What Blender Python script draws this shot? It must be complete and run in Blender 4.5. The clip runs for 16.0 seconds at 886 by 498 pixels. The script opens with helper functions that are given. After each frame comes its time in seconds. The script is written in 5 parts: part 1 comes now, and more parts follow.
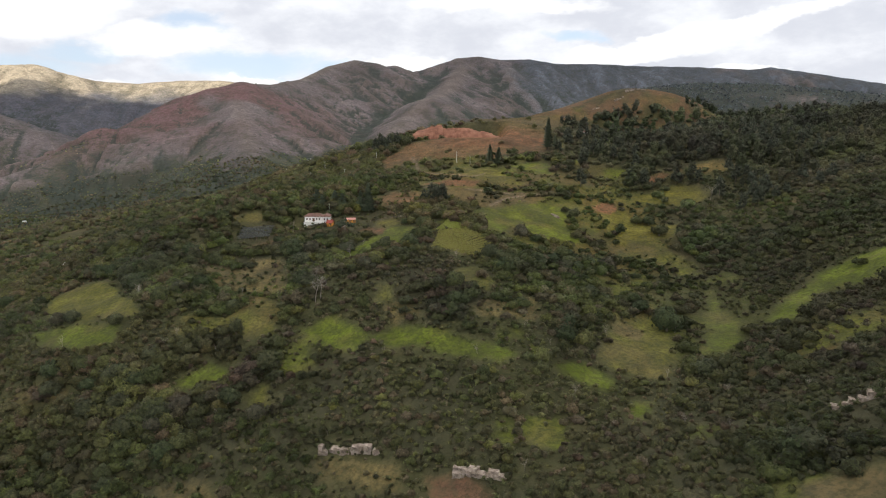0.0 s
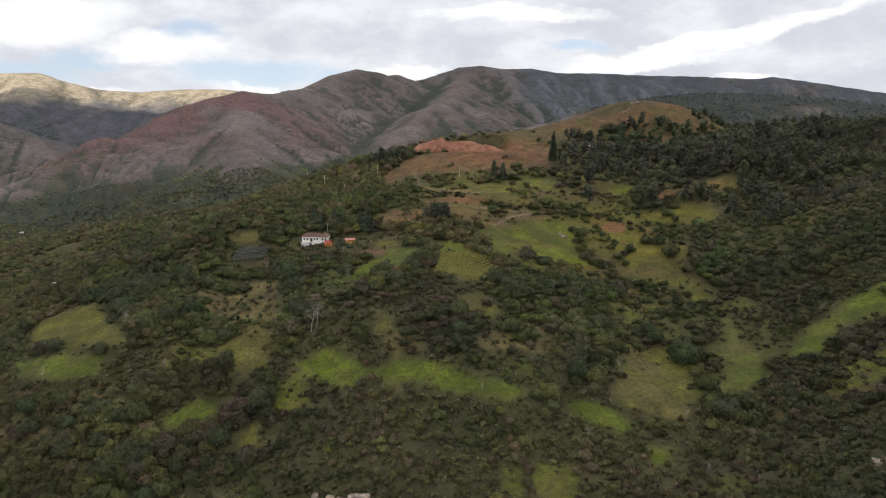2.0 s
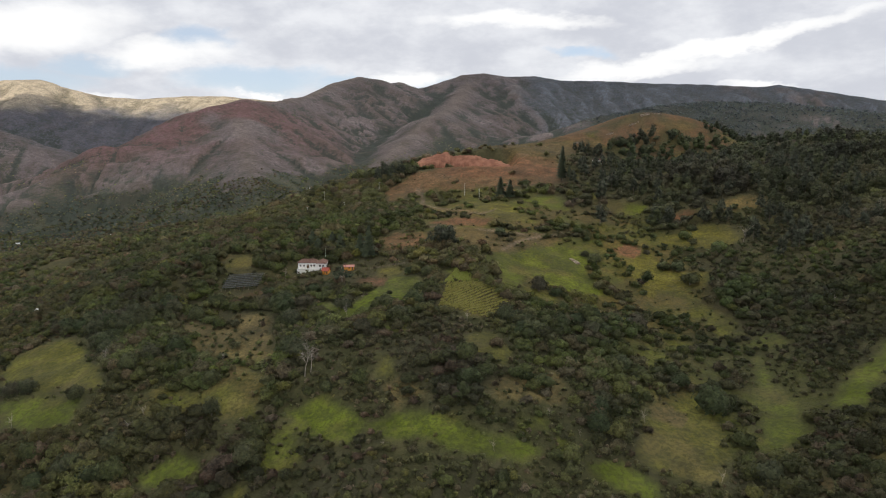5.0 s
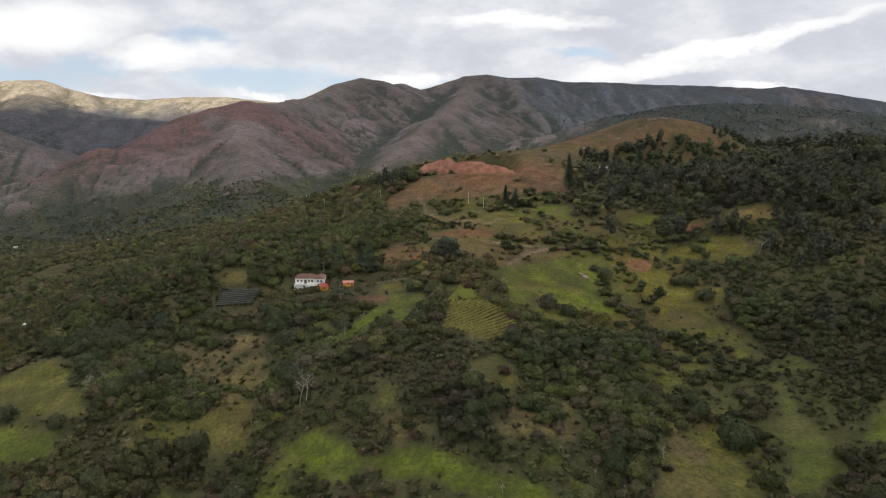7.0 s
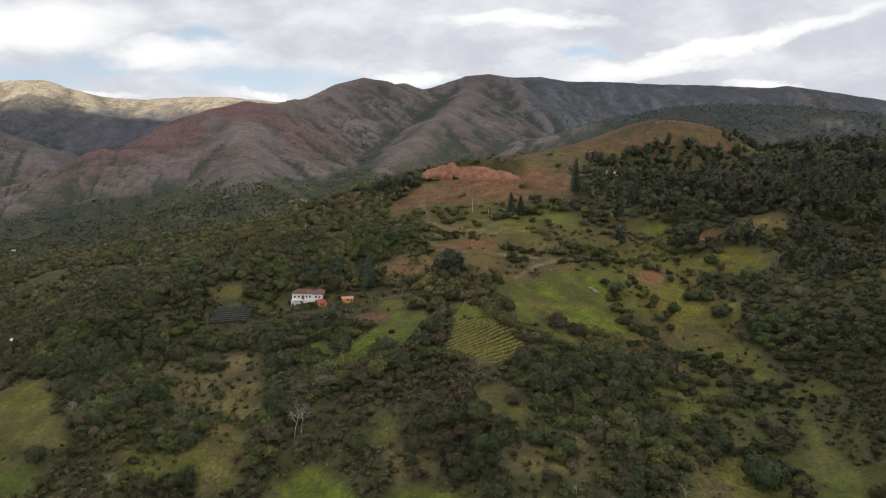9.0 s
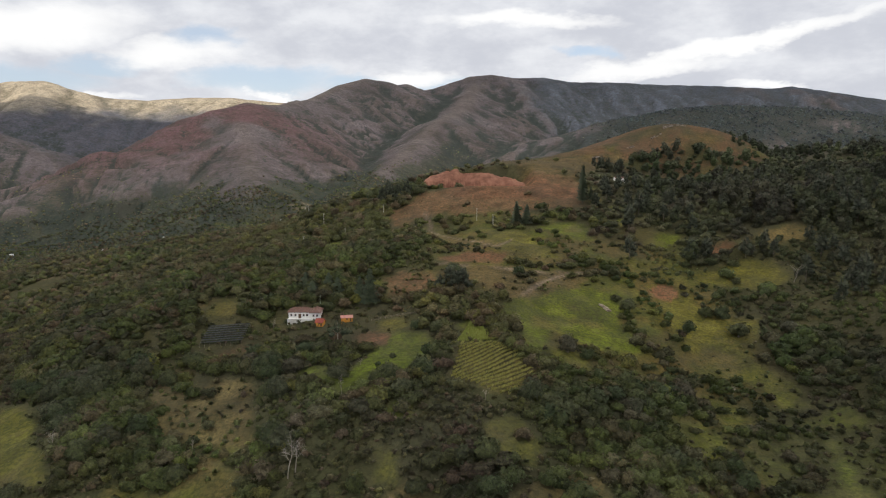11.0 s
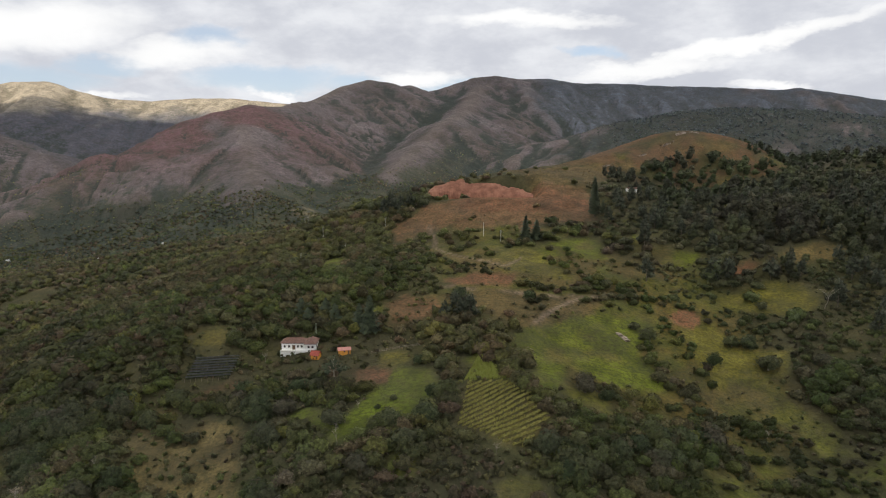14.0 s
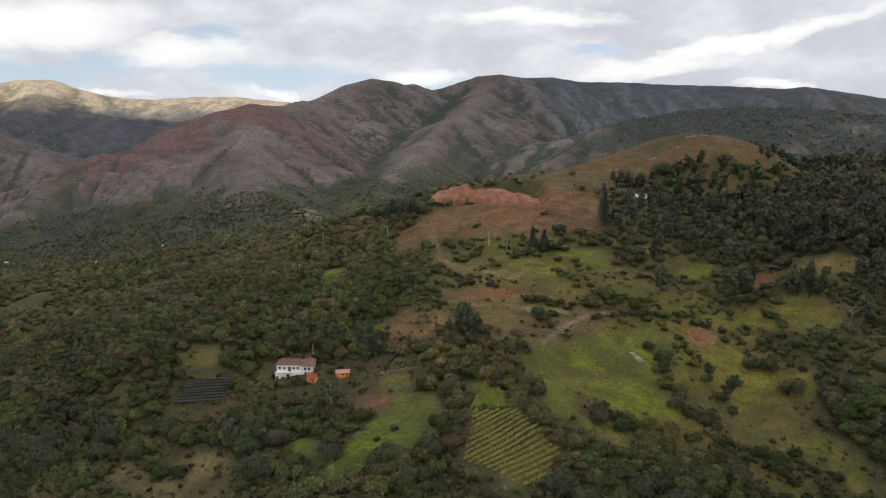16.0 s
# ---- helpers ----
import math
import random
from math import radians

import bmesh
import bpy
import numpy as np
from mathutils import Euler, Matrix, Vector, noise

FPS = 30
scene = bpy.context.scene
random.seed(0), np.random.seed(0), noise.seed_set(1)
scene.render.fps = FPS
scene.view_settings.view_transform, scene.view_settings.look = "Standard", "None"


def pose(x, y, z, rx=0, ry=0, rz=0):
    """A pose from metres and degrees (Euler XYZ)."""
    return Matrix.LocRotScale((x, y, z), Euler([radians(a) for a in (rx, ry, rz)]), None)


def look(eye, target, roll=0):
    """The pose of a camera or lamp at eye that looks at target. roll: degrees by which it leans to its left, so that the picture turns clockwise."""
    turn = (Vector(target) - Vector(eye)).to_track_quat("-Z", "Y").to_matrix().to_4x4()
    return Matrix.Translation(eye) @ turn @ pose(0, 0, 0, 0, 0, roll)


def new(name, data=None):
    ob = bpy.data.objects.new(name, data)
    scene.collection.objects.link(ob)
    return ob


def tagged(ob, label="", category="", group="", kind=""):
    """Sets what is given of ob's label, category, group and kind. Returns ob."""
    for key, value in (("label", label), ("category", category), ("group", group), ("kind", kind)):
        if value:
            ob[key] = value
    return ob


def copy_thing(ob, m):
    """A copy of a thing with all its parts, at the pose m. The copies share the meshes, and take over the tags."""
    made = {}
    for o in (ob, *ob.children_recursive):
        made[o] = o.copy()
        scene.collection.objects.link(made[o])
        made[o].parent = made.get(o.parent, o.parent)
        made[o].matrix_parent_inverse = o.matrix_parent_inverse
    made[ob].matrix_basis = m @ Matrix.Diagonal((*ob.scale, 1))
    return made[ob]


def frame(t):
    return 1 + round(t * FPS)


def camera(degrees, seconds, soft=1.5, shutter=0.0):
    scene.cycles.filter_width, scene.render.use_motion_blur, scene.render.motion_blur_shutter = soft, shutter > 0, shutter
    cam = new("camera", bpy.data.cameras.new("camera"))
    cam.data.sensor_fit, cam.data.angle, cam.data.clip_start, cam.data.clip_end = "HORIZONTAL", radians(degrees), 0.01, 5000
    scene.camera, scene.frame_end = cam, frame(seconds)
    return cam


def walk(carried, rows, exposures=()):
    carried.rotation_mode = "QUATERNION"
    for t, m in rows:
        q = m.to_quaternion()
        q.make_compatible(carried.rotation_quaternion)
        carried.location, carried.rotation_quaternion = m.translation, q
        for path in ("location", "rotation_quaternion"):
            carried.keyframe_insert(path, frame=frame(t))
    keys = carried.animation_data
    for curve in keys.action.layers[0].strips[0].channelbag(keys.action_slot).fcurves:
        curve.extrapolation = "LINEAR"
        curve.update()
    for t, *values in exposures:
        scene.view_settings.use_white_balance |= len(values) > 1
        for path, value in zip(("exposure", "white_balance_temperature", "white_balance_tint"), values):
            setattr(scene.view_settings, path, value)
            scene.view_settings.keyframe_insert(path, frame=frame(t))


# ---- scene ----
cam = camera(68, 16.0, soft=1.1)
PATH = [
    (0.0, pose(0.00, 0.00, 100.00, 78.991, 0, -0.000) @ pose(0, 0, 0, 0, 0, -0.21)),
    (1.0, pose(-0.38, 9.02, 102.65, 79.393, 0, 0.054) @ pose(0, 0, 0, 0, 0, -0.20)),
    (2.0, pose(-0.80, 18.02, 105.31, 79.680, 0, 0.124) @ pose(0, 0, 0, 0, 0, -0.12)),
    (3.0, pose(-1.31, 27.06, 107.98, 79.869, 0, 0.205) @ pose(0, 0, 0, 0, 0, -0.10)),
    (4.0, pose(-1.85, 36.17, 110.65, 80.083, 0, 0.285) @ pose(0, 0, 0, 0, 0, -0.06)),
    (6.5, pose(-3.28, 58.92, 117.17, 80.253, 0, 0.461) @ pose(0, 0, 0, 0, 0, 0.07)),
    (7.5, pose(-3.82, 67.95, 119.79, 80.227, 0, 0.572) @ pose(0, 0, 0, 0, 0, 0.08)),
    (9.0, pose(-4.60, 81.45, 123.73, 80.165, 0, 0.711) @ pose(0, 0, 0, 0, 0, 0.06)),
    (11.5, pose(-5.94, 104.12, 130.48, 80.176, 0, 0.952) @ pose(0, 0, 0, 0, 0, 0.05)),
    (13.0, pose(-6.71, 117.91, 134.51, 80.192, 0, 1.092) @ pose(0, 0, 0, 0, 0, 0.11)),
    (14.5, pose(-7.47, 131.85, 138.42, 80.139, 0, 1.283) @ pose(0, 0, 0, 0, 0, 0.13)),
    (16.0, pose(-8.12, 145.75, 142.37, 80.000, 0, 1.500) @ pose(0, 0, 0, 0, 0, 0.18)),
]
walk(cam, PATH, exposures=[(0.0, 0.34), (1.0, 0.26), (2.5, 0.17), (4.0, 0.11), (7.0, 0.08), (16.0, 0.04)])

# ---------------------------------------------------------------- sky and sun
SUN_ELEVATION, SUN_AZIMUTH = 38.0, -152.0     # azimuth from north (+y), clockwise
sun_way = Vector((math.sin(radians(SUN_AZIMUTH)) * math.cos(radians(SUN_ELEVATION)),
                  math.cos(radians(SUN_AZIMUTH)) * math.cos(radians(SUN_ELEVATION)), math.sin(radians(SUN_ELEVATION))))
sun = new("sun", bpy.data.lights.new("sun", "SUN"))
sun.data.energy, sun.data.angle, sun.data.color = 4.0, radians(0.53), (1.0, 0.93, 0.8)
sun.matrix_world = look(sun_way * 1000, (0, 0, 0))


class Nodes:
    """Short hand for building node trees."""

    def __init__(self, tree):
        self.tree = tree
        tree.nodes.clear()

    def add(self, kind, inputs=(), **props):
        n = self.tree.nodes.new(kind)
        for k, v in props.items():
            setattr(n, k, v)
        for k, v in dict(inputs).items():
            if isinstance(v, bpy.types.NodeSocket):
                self.tree.links.new(v, n.inputs[k])
            else:
                n.inputs[k].default_value = v
        return n

    def math(self, op, a, b=0.0, clamp=False):
        return self.add("ShaderNodeMath", {0: a, 1: b}, operation=op, use_clamp=clamp).outputs[0]

    def noise(self, vec, scale, detail=3.0, rough=0.55, out="Fac"):
        return self.add("ShaderNodeTexNoise", {"Vector": vec, "Scale": scale, "Detail": detail, "Roughness": rough}).outputs[out]

    def band(self, v, lo, hi, a=0.0, b=1.0):
        return self.add("ShaderNodeMapRange", {0: v, 1: lo, 2: hi, 3: a, 4: b}, interpolation_type="SMOOTHSTEP").outputs[0]

    def mix(self, fac, a, b, blend="MIX"):
        n = self.add("ShaderNodeMix", {0: fac, 6: a, 7: b}, data_type="RGBA", blend_type=blend)
        return n.outputs[2]


world = bpy.data.worlds.new("sky")
scene.world = world
world.use_nodes = True
w = Nodes(world.node_tree)
sky = w.add("ShaderNodeTexSky", sky_type="NISHITA", sun_disc=False, sun_elevation=radians(SUN_ELEVATION),
            sun_rotation=radians(SUN_AZIMUTH), altitude=1800.0)
blue = w.add("ShaderNodeVectorMath", {0: sky.outputs[0], "Scale": 0.105}, operation="SCALE").outputs[0]
way = w.add("ShaderNodeTexCoord").outputs["Generated"]
xyz = w.add("ShaderNodeSeparateXYZ", {0: way})
# clouds by their bearing (sideways, up) against north, blurred and frayed by noise
north = w.math("MAXIMUM", xyz.outputs[1], 0.05)
cu, cv = w.math("DIVIDE", xyz.outputs[0], north), w.math("DIVIDE", xyz.outputs[2], north)
flat = w.add("ShaderNodeVectorMath", {0: way, 1: (1.0, 1.0, 2.2)}, operation="MULTIPLY").outputs[0]
fray = w.add("ShaderNodeSeparateXYZ", {0: w.noise(flat, 9.0, 5.0, 0.6, "Color")})
fu = w.math("ADD", cu, w.math("MULTIPLY", w.math("SUBTRACT", fray.outputs[0], 0.5), 0.16))
fv = w.math("ADD", cv, w.math("MULTIPLY", w.math("SUBTRACT", fray.outputs[1], 0.5), 0.06))


def puff(u, v, ru, rv, slant=0.0):
    """How far a bearing lies inside one soft cloud, 0 to 1."""
    du = w.math("DIVIDE", w.math("SUBTRACT", fu, u), ru)
    dv = w.math("DIVIDE", w.math("SUBTRACT", w.math("SUBTRACT", fv, v), w.math("MULTIPLY", w.math("SUBTRACT", fu, u), slant)), rv)
    return w.band(w.math("ADD", w.math("MULTIPLY", du, du), w.math("MULTIPLY", dv, dv)), 1.7, 0.0)


def gathered(puffs):
    total = 0.0
    for p in puffs:
        total = p if isinstance(total, float) else w.math("MAXIMUM", total, p)
    return total


gaps = gathered([puff(-0.66, 0.085, 0.14, 0.024), puff(-0.37, 0.142, 0.05, 0.018), puff(-0.29, 0.078, 0.12, 0.020), puff(-0.52, 0.105, 0.07, 0.014),
                 puff(-0.08, 0.070, 0.14, 0.016), puff(0.20, 0.120, 0.05, 0.010)])
heaps = gathered([puff(-0.62, 0.160, 0.16, 0.035), puff(-0.42, 0.120, 0.09, 0.024), puff(-0.05, 0.080, 0.06, 0.016), puff(-0.28, 0.056, 0.03, 0.008),
                  puff(-0.56, 0.060, 0.08, 0.008), puff(0.42, 0.132, 0.22, 0.012, 0.25), puff(0.28, 0.098, 0.11, 0.014, 0.10), puff(0.10, 0.165, 0.12, 0.012), puff(0.46, 0.072, 0.05, 0.008)])
elsewhere = w.band(w.noise(flat, 2.6, 6.0, 0.55), 0.42, 0.62)
cloud = w.mix(w.band(w.noise(flat, 6.0, 6.0, 0.6), 0.35, 0.68), (0.60, 0.62, 0.68, 1), (0.82, 0.835, 0.87, 1))
cloud = w.mix(w.math("MULTIPLY", heaps, 0.8), cloud, (1.05, 1.045, 1.03, 1))
ahead = w.math("MULTIPLY", w.band(xyz.outputs[1], 0.45, 0.7), w.band(xyz.outputs[2], 0.35, 0.2))
blue_sky = w.mix(0.62, blue, (0.58, 0.66, 0.78, 1))
hole = w.math("MULTIPLY", w.mix(ahead, w.math("MULTIPLY", elsewhere, 0.7), w.math("MULTIPLY", gaps, w.math("SUBTRACT", 1.0, heaps))), 0.9)
w.add("ShaderNodeOutputWorld", {0: w.add("ShaderNodeBackground", {0: w.mix(hole, cloud, blue_sky), 1: 1.0}).outputs[0]})


def build_cloud_deck():
    """The broken cloud overhead that keeps the valley out of the sun; its far edge leaves the ridge at the valley's head in the light."""
    xs, ys = np.arange(-6200, 4600, 150.0), np.arange(-3600, 3700, 150.0)
    x, y = np.meshgrid(xs, ys)
    edge = np.where(x < -1650, 2650.0 + 0.10 * (x + 1650), 3500.0) + 110 * np.sin(x / 310.0) + 60 * np.sin(x / 127.0 + 2)
    z = 1620 + 45 * np.sin(x / 410 + 1) * np.sin(y / 530) + 25 * np.sin(x / 170 + y / 230)
    keep = (y < edge)
    n, k = x.shape
    bm = bmesh.new()
    vs = [[bm.verts.new((x[i, j], y[i, j], z[i, j])) if keep[i, j] else None for j in range(k)] for i in range(n)]
    for i in range(n - 1):
        for j in range(k - 1):
            q = [vs[i][j], vs[i][j + 1], vs[i + 1][j + 1], vs[i + 1][j]]
            if all(q):
                bm.faces.new(q)
    for v in [v for v in bm.verts if not v.link_faces]:
        bm.verts.remove(v)
    top = bmesh.ops.extrude_face_region(bm, geom=bm.faces[:])
    for v in top["geom"]:
        if isinstance(v, bmesh.types.BMVert):
            v.co.z += 60 + 50 * math.sin(v.co.x / 260) * math.cos(v.co.y / 340)
    bmesh.ops.recalc_face_normals(bm, faces=bm.faces[:])
    me = bpy.data.meshes.new("cloud_deck")
    bm.to_mesh(me)
    bm.free()
    m = bpy.data.materials.new("cloud")
    m.use_nodes = True
    c = Nodes(m.node_tree)
    c.add("ShaderNodeOutputMaterial", {0: c.add("ShaderNodeBsdfTranslucent", {0: (0.97, 0.97, 0.97, 1)}).outputs[0]})
    me.materials.append(m)
    return tagged(new("cloud_deck", me), "broken grey cloud over the valley", "cloud", kind="structure")


build_cloud_deck()

# ---------------------------------------------------------------- relief
def lattice(ix, iy, seed):
    h = (ix * 374761393 + iy * 668265263 + seed * 974634777) & 0x7FFFFFFF
    h = ((h ^ (h >> 13)) * 1274126177) & 0x7FFFFFFF
    return ((h ^ (h >> 16)) & 0xFFFF) / 32767.5 - 1.0


def bumps(x, y, seed):
    """Smooth value noise, -1 to 1, of cell size 1."""
    x, y = np.asarray(x, float), np.asarray(y, float)
    ix, iy = np.floor(x).astype(np.int64), np.floor(y).astype(np.int64)
    u, v = x - ix, y - iy
    u, v = u * u * u * (u * (6 * u - 15) + 10), v * v * v * (v * (6 * v - 15) + 10)
    a, b = lattice(ix, iy, seed), lattice(ix + 1, iy, seed)
    c, d = lattice(ix, iy + 1, seed), lattice(ix + 1, iy + 1, seed)
    return a + (b - a) * u + (c - a) * v + (a - b - c + d) * u * v


def rough(x, y, size, seed, octaves=4):
    total, amp = 0.0, 1.0
    for k in range(octaves):
        total = total + amp * bumps(x / size * 2 ** k + 17.3 * k, y / size * 2 ** k - 9.1 * k, seed + k)
        amp *= 0.5
    return total


def step(lo, hi, v):
    t = np.clip((v - lo) / (hi - lo), 0, 1)
    return t * t * (3 - 2 * t)


def clearing(x, y):
    """Where the scrub opens into grass, 0 to 1."""
    open_land = rough(x, y, 30.0, 91, 4) + 0.25 * step(40, 70, x) * step(190, 160, x) * step(360, 390, y) * step(480, 440, y)
    return step(0.62, 0.92, open_land) * (1 - 0.7 * step(-120, -170, x)) * (1 - 0.75 * step(150, 190, x) * step(430, 470, y) * step(640, 600, y))


def grazed_land(x, y):
    """The open upper slope, where clumps of bushes stand in grass."""
    return step(25, 60, x) * step(165, 130, x) * step(365, 395, y) * step(600, 540, y) + step(-40, 0, x) * step(60, 20, x) * step(455, 480, y) * step(660, 600, y) \
        + 0.8 * step(70, 95, x) * step(175, 150, x) * step(255, 275, y) * step(375, 360, y)


def foot_woods(x, y, z):
    """Woods along the foot of the mountains, 0 to 1."""
    edge = -45.0 + 0.1 * (np.clip(x, -1100, -100) + 950.0) + 30.0 * rough(x, y, 130.0, 71, 4)
    return step(18.0, -12.0, z - edge) * step(1050, 1200, y) * step(2250, 1900, y) * step(60, -60, x)


VALLEY = -110.0
# knolls (+) and hollows (-) of the near hill: x, y, radius, height
SHOULDERS = [
    (300, 800, 420, 219.4), (-240, 240, 220, 13.8), (-460, 900, 220, 12.2), (640, 350, 220, 70.1),
    (-350, 1230, 220, 36.0), (310, 1560, 220, 48.3), (530, -90, 220, 52.8), (750, 1120, 220, 41.7),
    (750, 680, 220, 52.6), (420, -90, 220, 66.0), (90, 1560, 220, 35.5), (640, 1450, 220, 46.4),
]
KNOLLS = [
    (240, 580, 120, 11.0), (120, 100, 120, 24.7), (-180, 580, 120, 32.0), (-20, 760, 75, 22.8),
    (220, 920, 75, 41.5), (-300, 400, 120, 17.2), (100, 840, 75, 18.4), (20, 320, 75, 49.2),
    (-20, 200, 75, 0.6), (20, 640, 75, 2.0), (-100, 480, 75, 16.9), (-140, 720, 75, 11.0),
    (300, 340, 120, 38.8), (60, 480, 75, 18.4), (-220, 320, 75, 16.0), (300, 920, 75, 23.3),
    (140, 160, 75, 26.4), (-540, 1000, 120, 14.1), (480, 1000, 120, 26.0), (-180, 820, 120, 6.8),
    (262, 914, 32, 5.0), (345, 925, 42, 17.0), (-122, 300, 55, 13.0), (-165, 455, 55, 8.0), (-160, 330, 45, 5.0), (112, 292, 38, 4.0),
]
HOLLOWS = [
    (360, 1060, 120, -14.5), (-20, 400, 75, -4.3), (140, 400, 75, -31.4), (300, 700, 120, -21.0),
    (240, 1060, 120, -14.3), (220, 800, 75, -33.3), (100, 280, 75, -35.2), (260, 480, 75, -21.0),
    (420, 880, 75, -19.7), (140, 520, 75, -13.9), (360, 520, 120, -25.5), (-100, 640, 75, -8.0),
    (100, 600, 75, -9.5), (380, 920, 75, -15.1), (205, 893, 34, -5.0), (318, 925, 38, -1.5), (88, 208, 34, -8.0), (500, 830, 100, -21.0), (150, 905, 38, -4.0),
]

# crest lines of the mountains: x, y, height; and the fall of the flanks
RED = [
    (-1195, 1500, -118), (-1097, 1650, -33), (-1013, 1750, 10), (-938, 1900, 68), (-838, 2050, 144), (-752, 2200, 208),
    (-682, 2300, 229), (-630, 2500, 235), (-568, 2800, 274), (-508, 3150, 355), (-437, 3400, 401), (-353, 3450, 392),
    (-306, 3500, 376), (-250, 3520, 384), (-194, 3550, 366), (-143, 3600, 332),
]
MASSIF = [
    (-151, 3800, 344), (-67, 3850, 397), (12, 3850, 425), (92, 3900, 454), (209, 4000, 472), (350, 4100, 461),
    (531, 4200, 473), (712, 4250, 450), (1004, 4300, 451), (1251, 4300, 438), (1604, 4300, 431), (1957, 4300, 414),
    (2079, 4300, 428), (2310, 4300, 397), (2668, 4200, 330), (3304, 4200, 246),
]
FAR = [
    (-4104, 4500, 449), (-2904, 4400, 467), (-2617, 4350, 467), (-2405, 4350, 404), (-2254, 4400, 365), (-2021, 4450, 350),
    (-1742, 4500, 371), (-1480, 4500, 371), (-1144, 4500, 338), (-733, 4500, 306),
]
LEFTSPUR = [
    (-2338, 2700, 250), (-1848, 2600, 172), (-1688, 2550, 129), (-1535, 2500, 74), (-1378, 2400, 6),
]
WOODED = [
    (521, 2600, 159), (622, 2500, 192), (784, 2500, 222), (946, 2400, 230), (1130, 2300, 218), (1381, 2200, 184),
    (1799, 2200, 149),
]
SPUR = [
    (102, 3700, 392), (9, 3000, 231), (-57, 2600, 184), (-127, 2300, 111), (-184, 1900, 43), (-201, 1600, 5),
]
BUTTRESS = [
    (-682, 2300, 229), (-611, 2000, 144), (-500, 1700, 57), (-415, 1450, 13),
]
RIDGES = [
    (RED, 0.52, 40, 52),
    (MASSIF, 0.5, 56, 80),
    (FAR, 0.42, 30, 110),
    (LEFTSPUR, 0.5, 26, 110),
    (WOODED, 0.3, 30, 80),
    (SPUR, 0.5, 40, 48),
    (BUTTRESS, 0.45, 34, 44),
]


def near_hill(x, y):
    z = np.full_like(x, VALLEY)
    for kx, ky, r, h in SHOULDERS + KNOLLS + HOLLOWS:
        z += h * np.exp(-((x - kx) ** 2 + (y - ky) ** 2) / (2.0 * r * r))
    return z


def ridge(points, fall, gully, width, seed, x, y):
    """A mountain ridge: crest line, straight flanks, gullies running down them."""
    best, off = np.full_like(x, -9e3), np.zeros_like(x)
    for (ax, ay, az), (bx, by, bz) in zip(points, points[1:]):
        dx, dy = bx - ax, by - ay
        n = math.hypot(dx, dy)
        t = np.clip(((x - ax) * dx + (y - ay) * dy) / (n * n), 0, 1)
        d = np.hypot(x - ax - t * dx, y - ay - t * dy)
        z = az + (bz - az) * t - fall * (np.sqrt(d * d + 900.0) - 30.0)
        m = z > best
        best, off = np.where(m, z, best), np.where(m, d, off)
    # gullies run down the flanks, across the line of the crest, with smaller ones between them
    ux, uy = points[-1][0] - points[0][0], points[-1][1] - points[0][1]
    n = math.hypot(ux, uy)
    s, d = (x * ux + y * uy) / n, (y * ux - x * uy) / n
    s = s + 55.0 * bumps(x / 210.0, y / 210.0, seed + 9) + 22.0 * bumps(x / 70.0, y / 70.0, seed + 8)
    ribs = np.abs(bumps(s / width / 2.2, d / 900.0, seed)) + 0.5 * np.abs(bumps(s / width, d / 420.0, seed + 1)) \
        + 0.36 * np.abs(bumps(s / width * 2.2, d / 240.0, seed + 2))
    return best + gully * (ribs - 0.5) * step(30, 330, off) + 0.22 * gully * rough(x, y, 150.0, seed + 3, 3) * step(0, 120, off)


def soft_max(a, b, k):
    h = np.clip(0.5 + 0.5 * (a - b) / k, 0, 1)
    return b + (a - b) * h + k * h * (1 - h)


def height(x, y):
    x, y = np.asarray(x, float), np.asarray(y, float)
    z = near_hill(x, y)
    near = 1 - step(1100, 1500, np.hypot(x, y))
    z = z + near * (2.2 * rough(x, y, 55.0, 31, 3)) + (1 - near) * 9 * rough(x, y, 170.0, 41, 3)
    for k, (points, fall, gully, width) in enumerate(RIDGES):
        z = soft_max(z, ridge(points, fall, gully, width, 50 + 7 * k, x, y), 22.0)
    # the quarried terrace below the red bank
    cut = step(-42, -28, x) * step(74, 58, x) * step(762, 752, y) * step(700, 722, y)
    return z + cut * (np.minimum(z, 77.5 + 0.5 * np.clip(y - 744, 0, 20)) - z)

# ---------------------------------------------------------------- materials
def material(name):
    m = bpy.data.materials.new(name)
    m.use_nodes = True
    return m, Nodes(m.node_tree)


def finish(n, colour, roughness=0.85, bump=None, strength=0.4, distance=0.1, specular=0.25):
    ins = {"Base Color": colour, "Roughness": roughness, "Specular IOR Level": specular}
    if bump is not None:
        ins["Normal"] = n.add("ShaderNodeBump", {"Height": bump, "Strength": strength, "Distance": distance}).outputs[0]
    n.add("ShaderNodeOutputMaterial", {0: n.add("ShaderNodeBsdfPrincipled", ins).outputs[0]})


ground_material, g = material("hillside_ground")
place = g.add("ShaderNodeNewGeometry").outputs["Position"]
tone = g.add("ShaderNodeAttribute", attribute_name="cover").outputs["Color"]
fine = g.noise(place, 0.55, 6.0, 0.7)
mid = g.noise(place, 0.09, 5.0, 0.62)
wide = g.noise(place, 0.016, 6.0, 0.62)
tone = g.mix(g.band(fine, 0.42, 0.60, 0.0, 0.8), tone, g.mix(0.72, tone, (0.028, 0.032, 0.014, 1)))
tone = g.mix(g.band(mid, 0.45, 0.60, 0.0, 0.6), tone, g.mix(0.6, tone, (0.045, 0.042, 0.022, 1)))
tone = g.mix(g.band(mid, 0.50, 0.36, 0.0, 0.4), tone, g.mix(0.5, tone, (0.16, 0.13, 0.07, 1)))
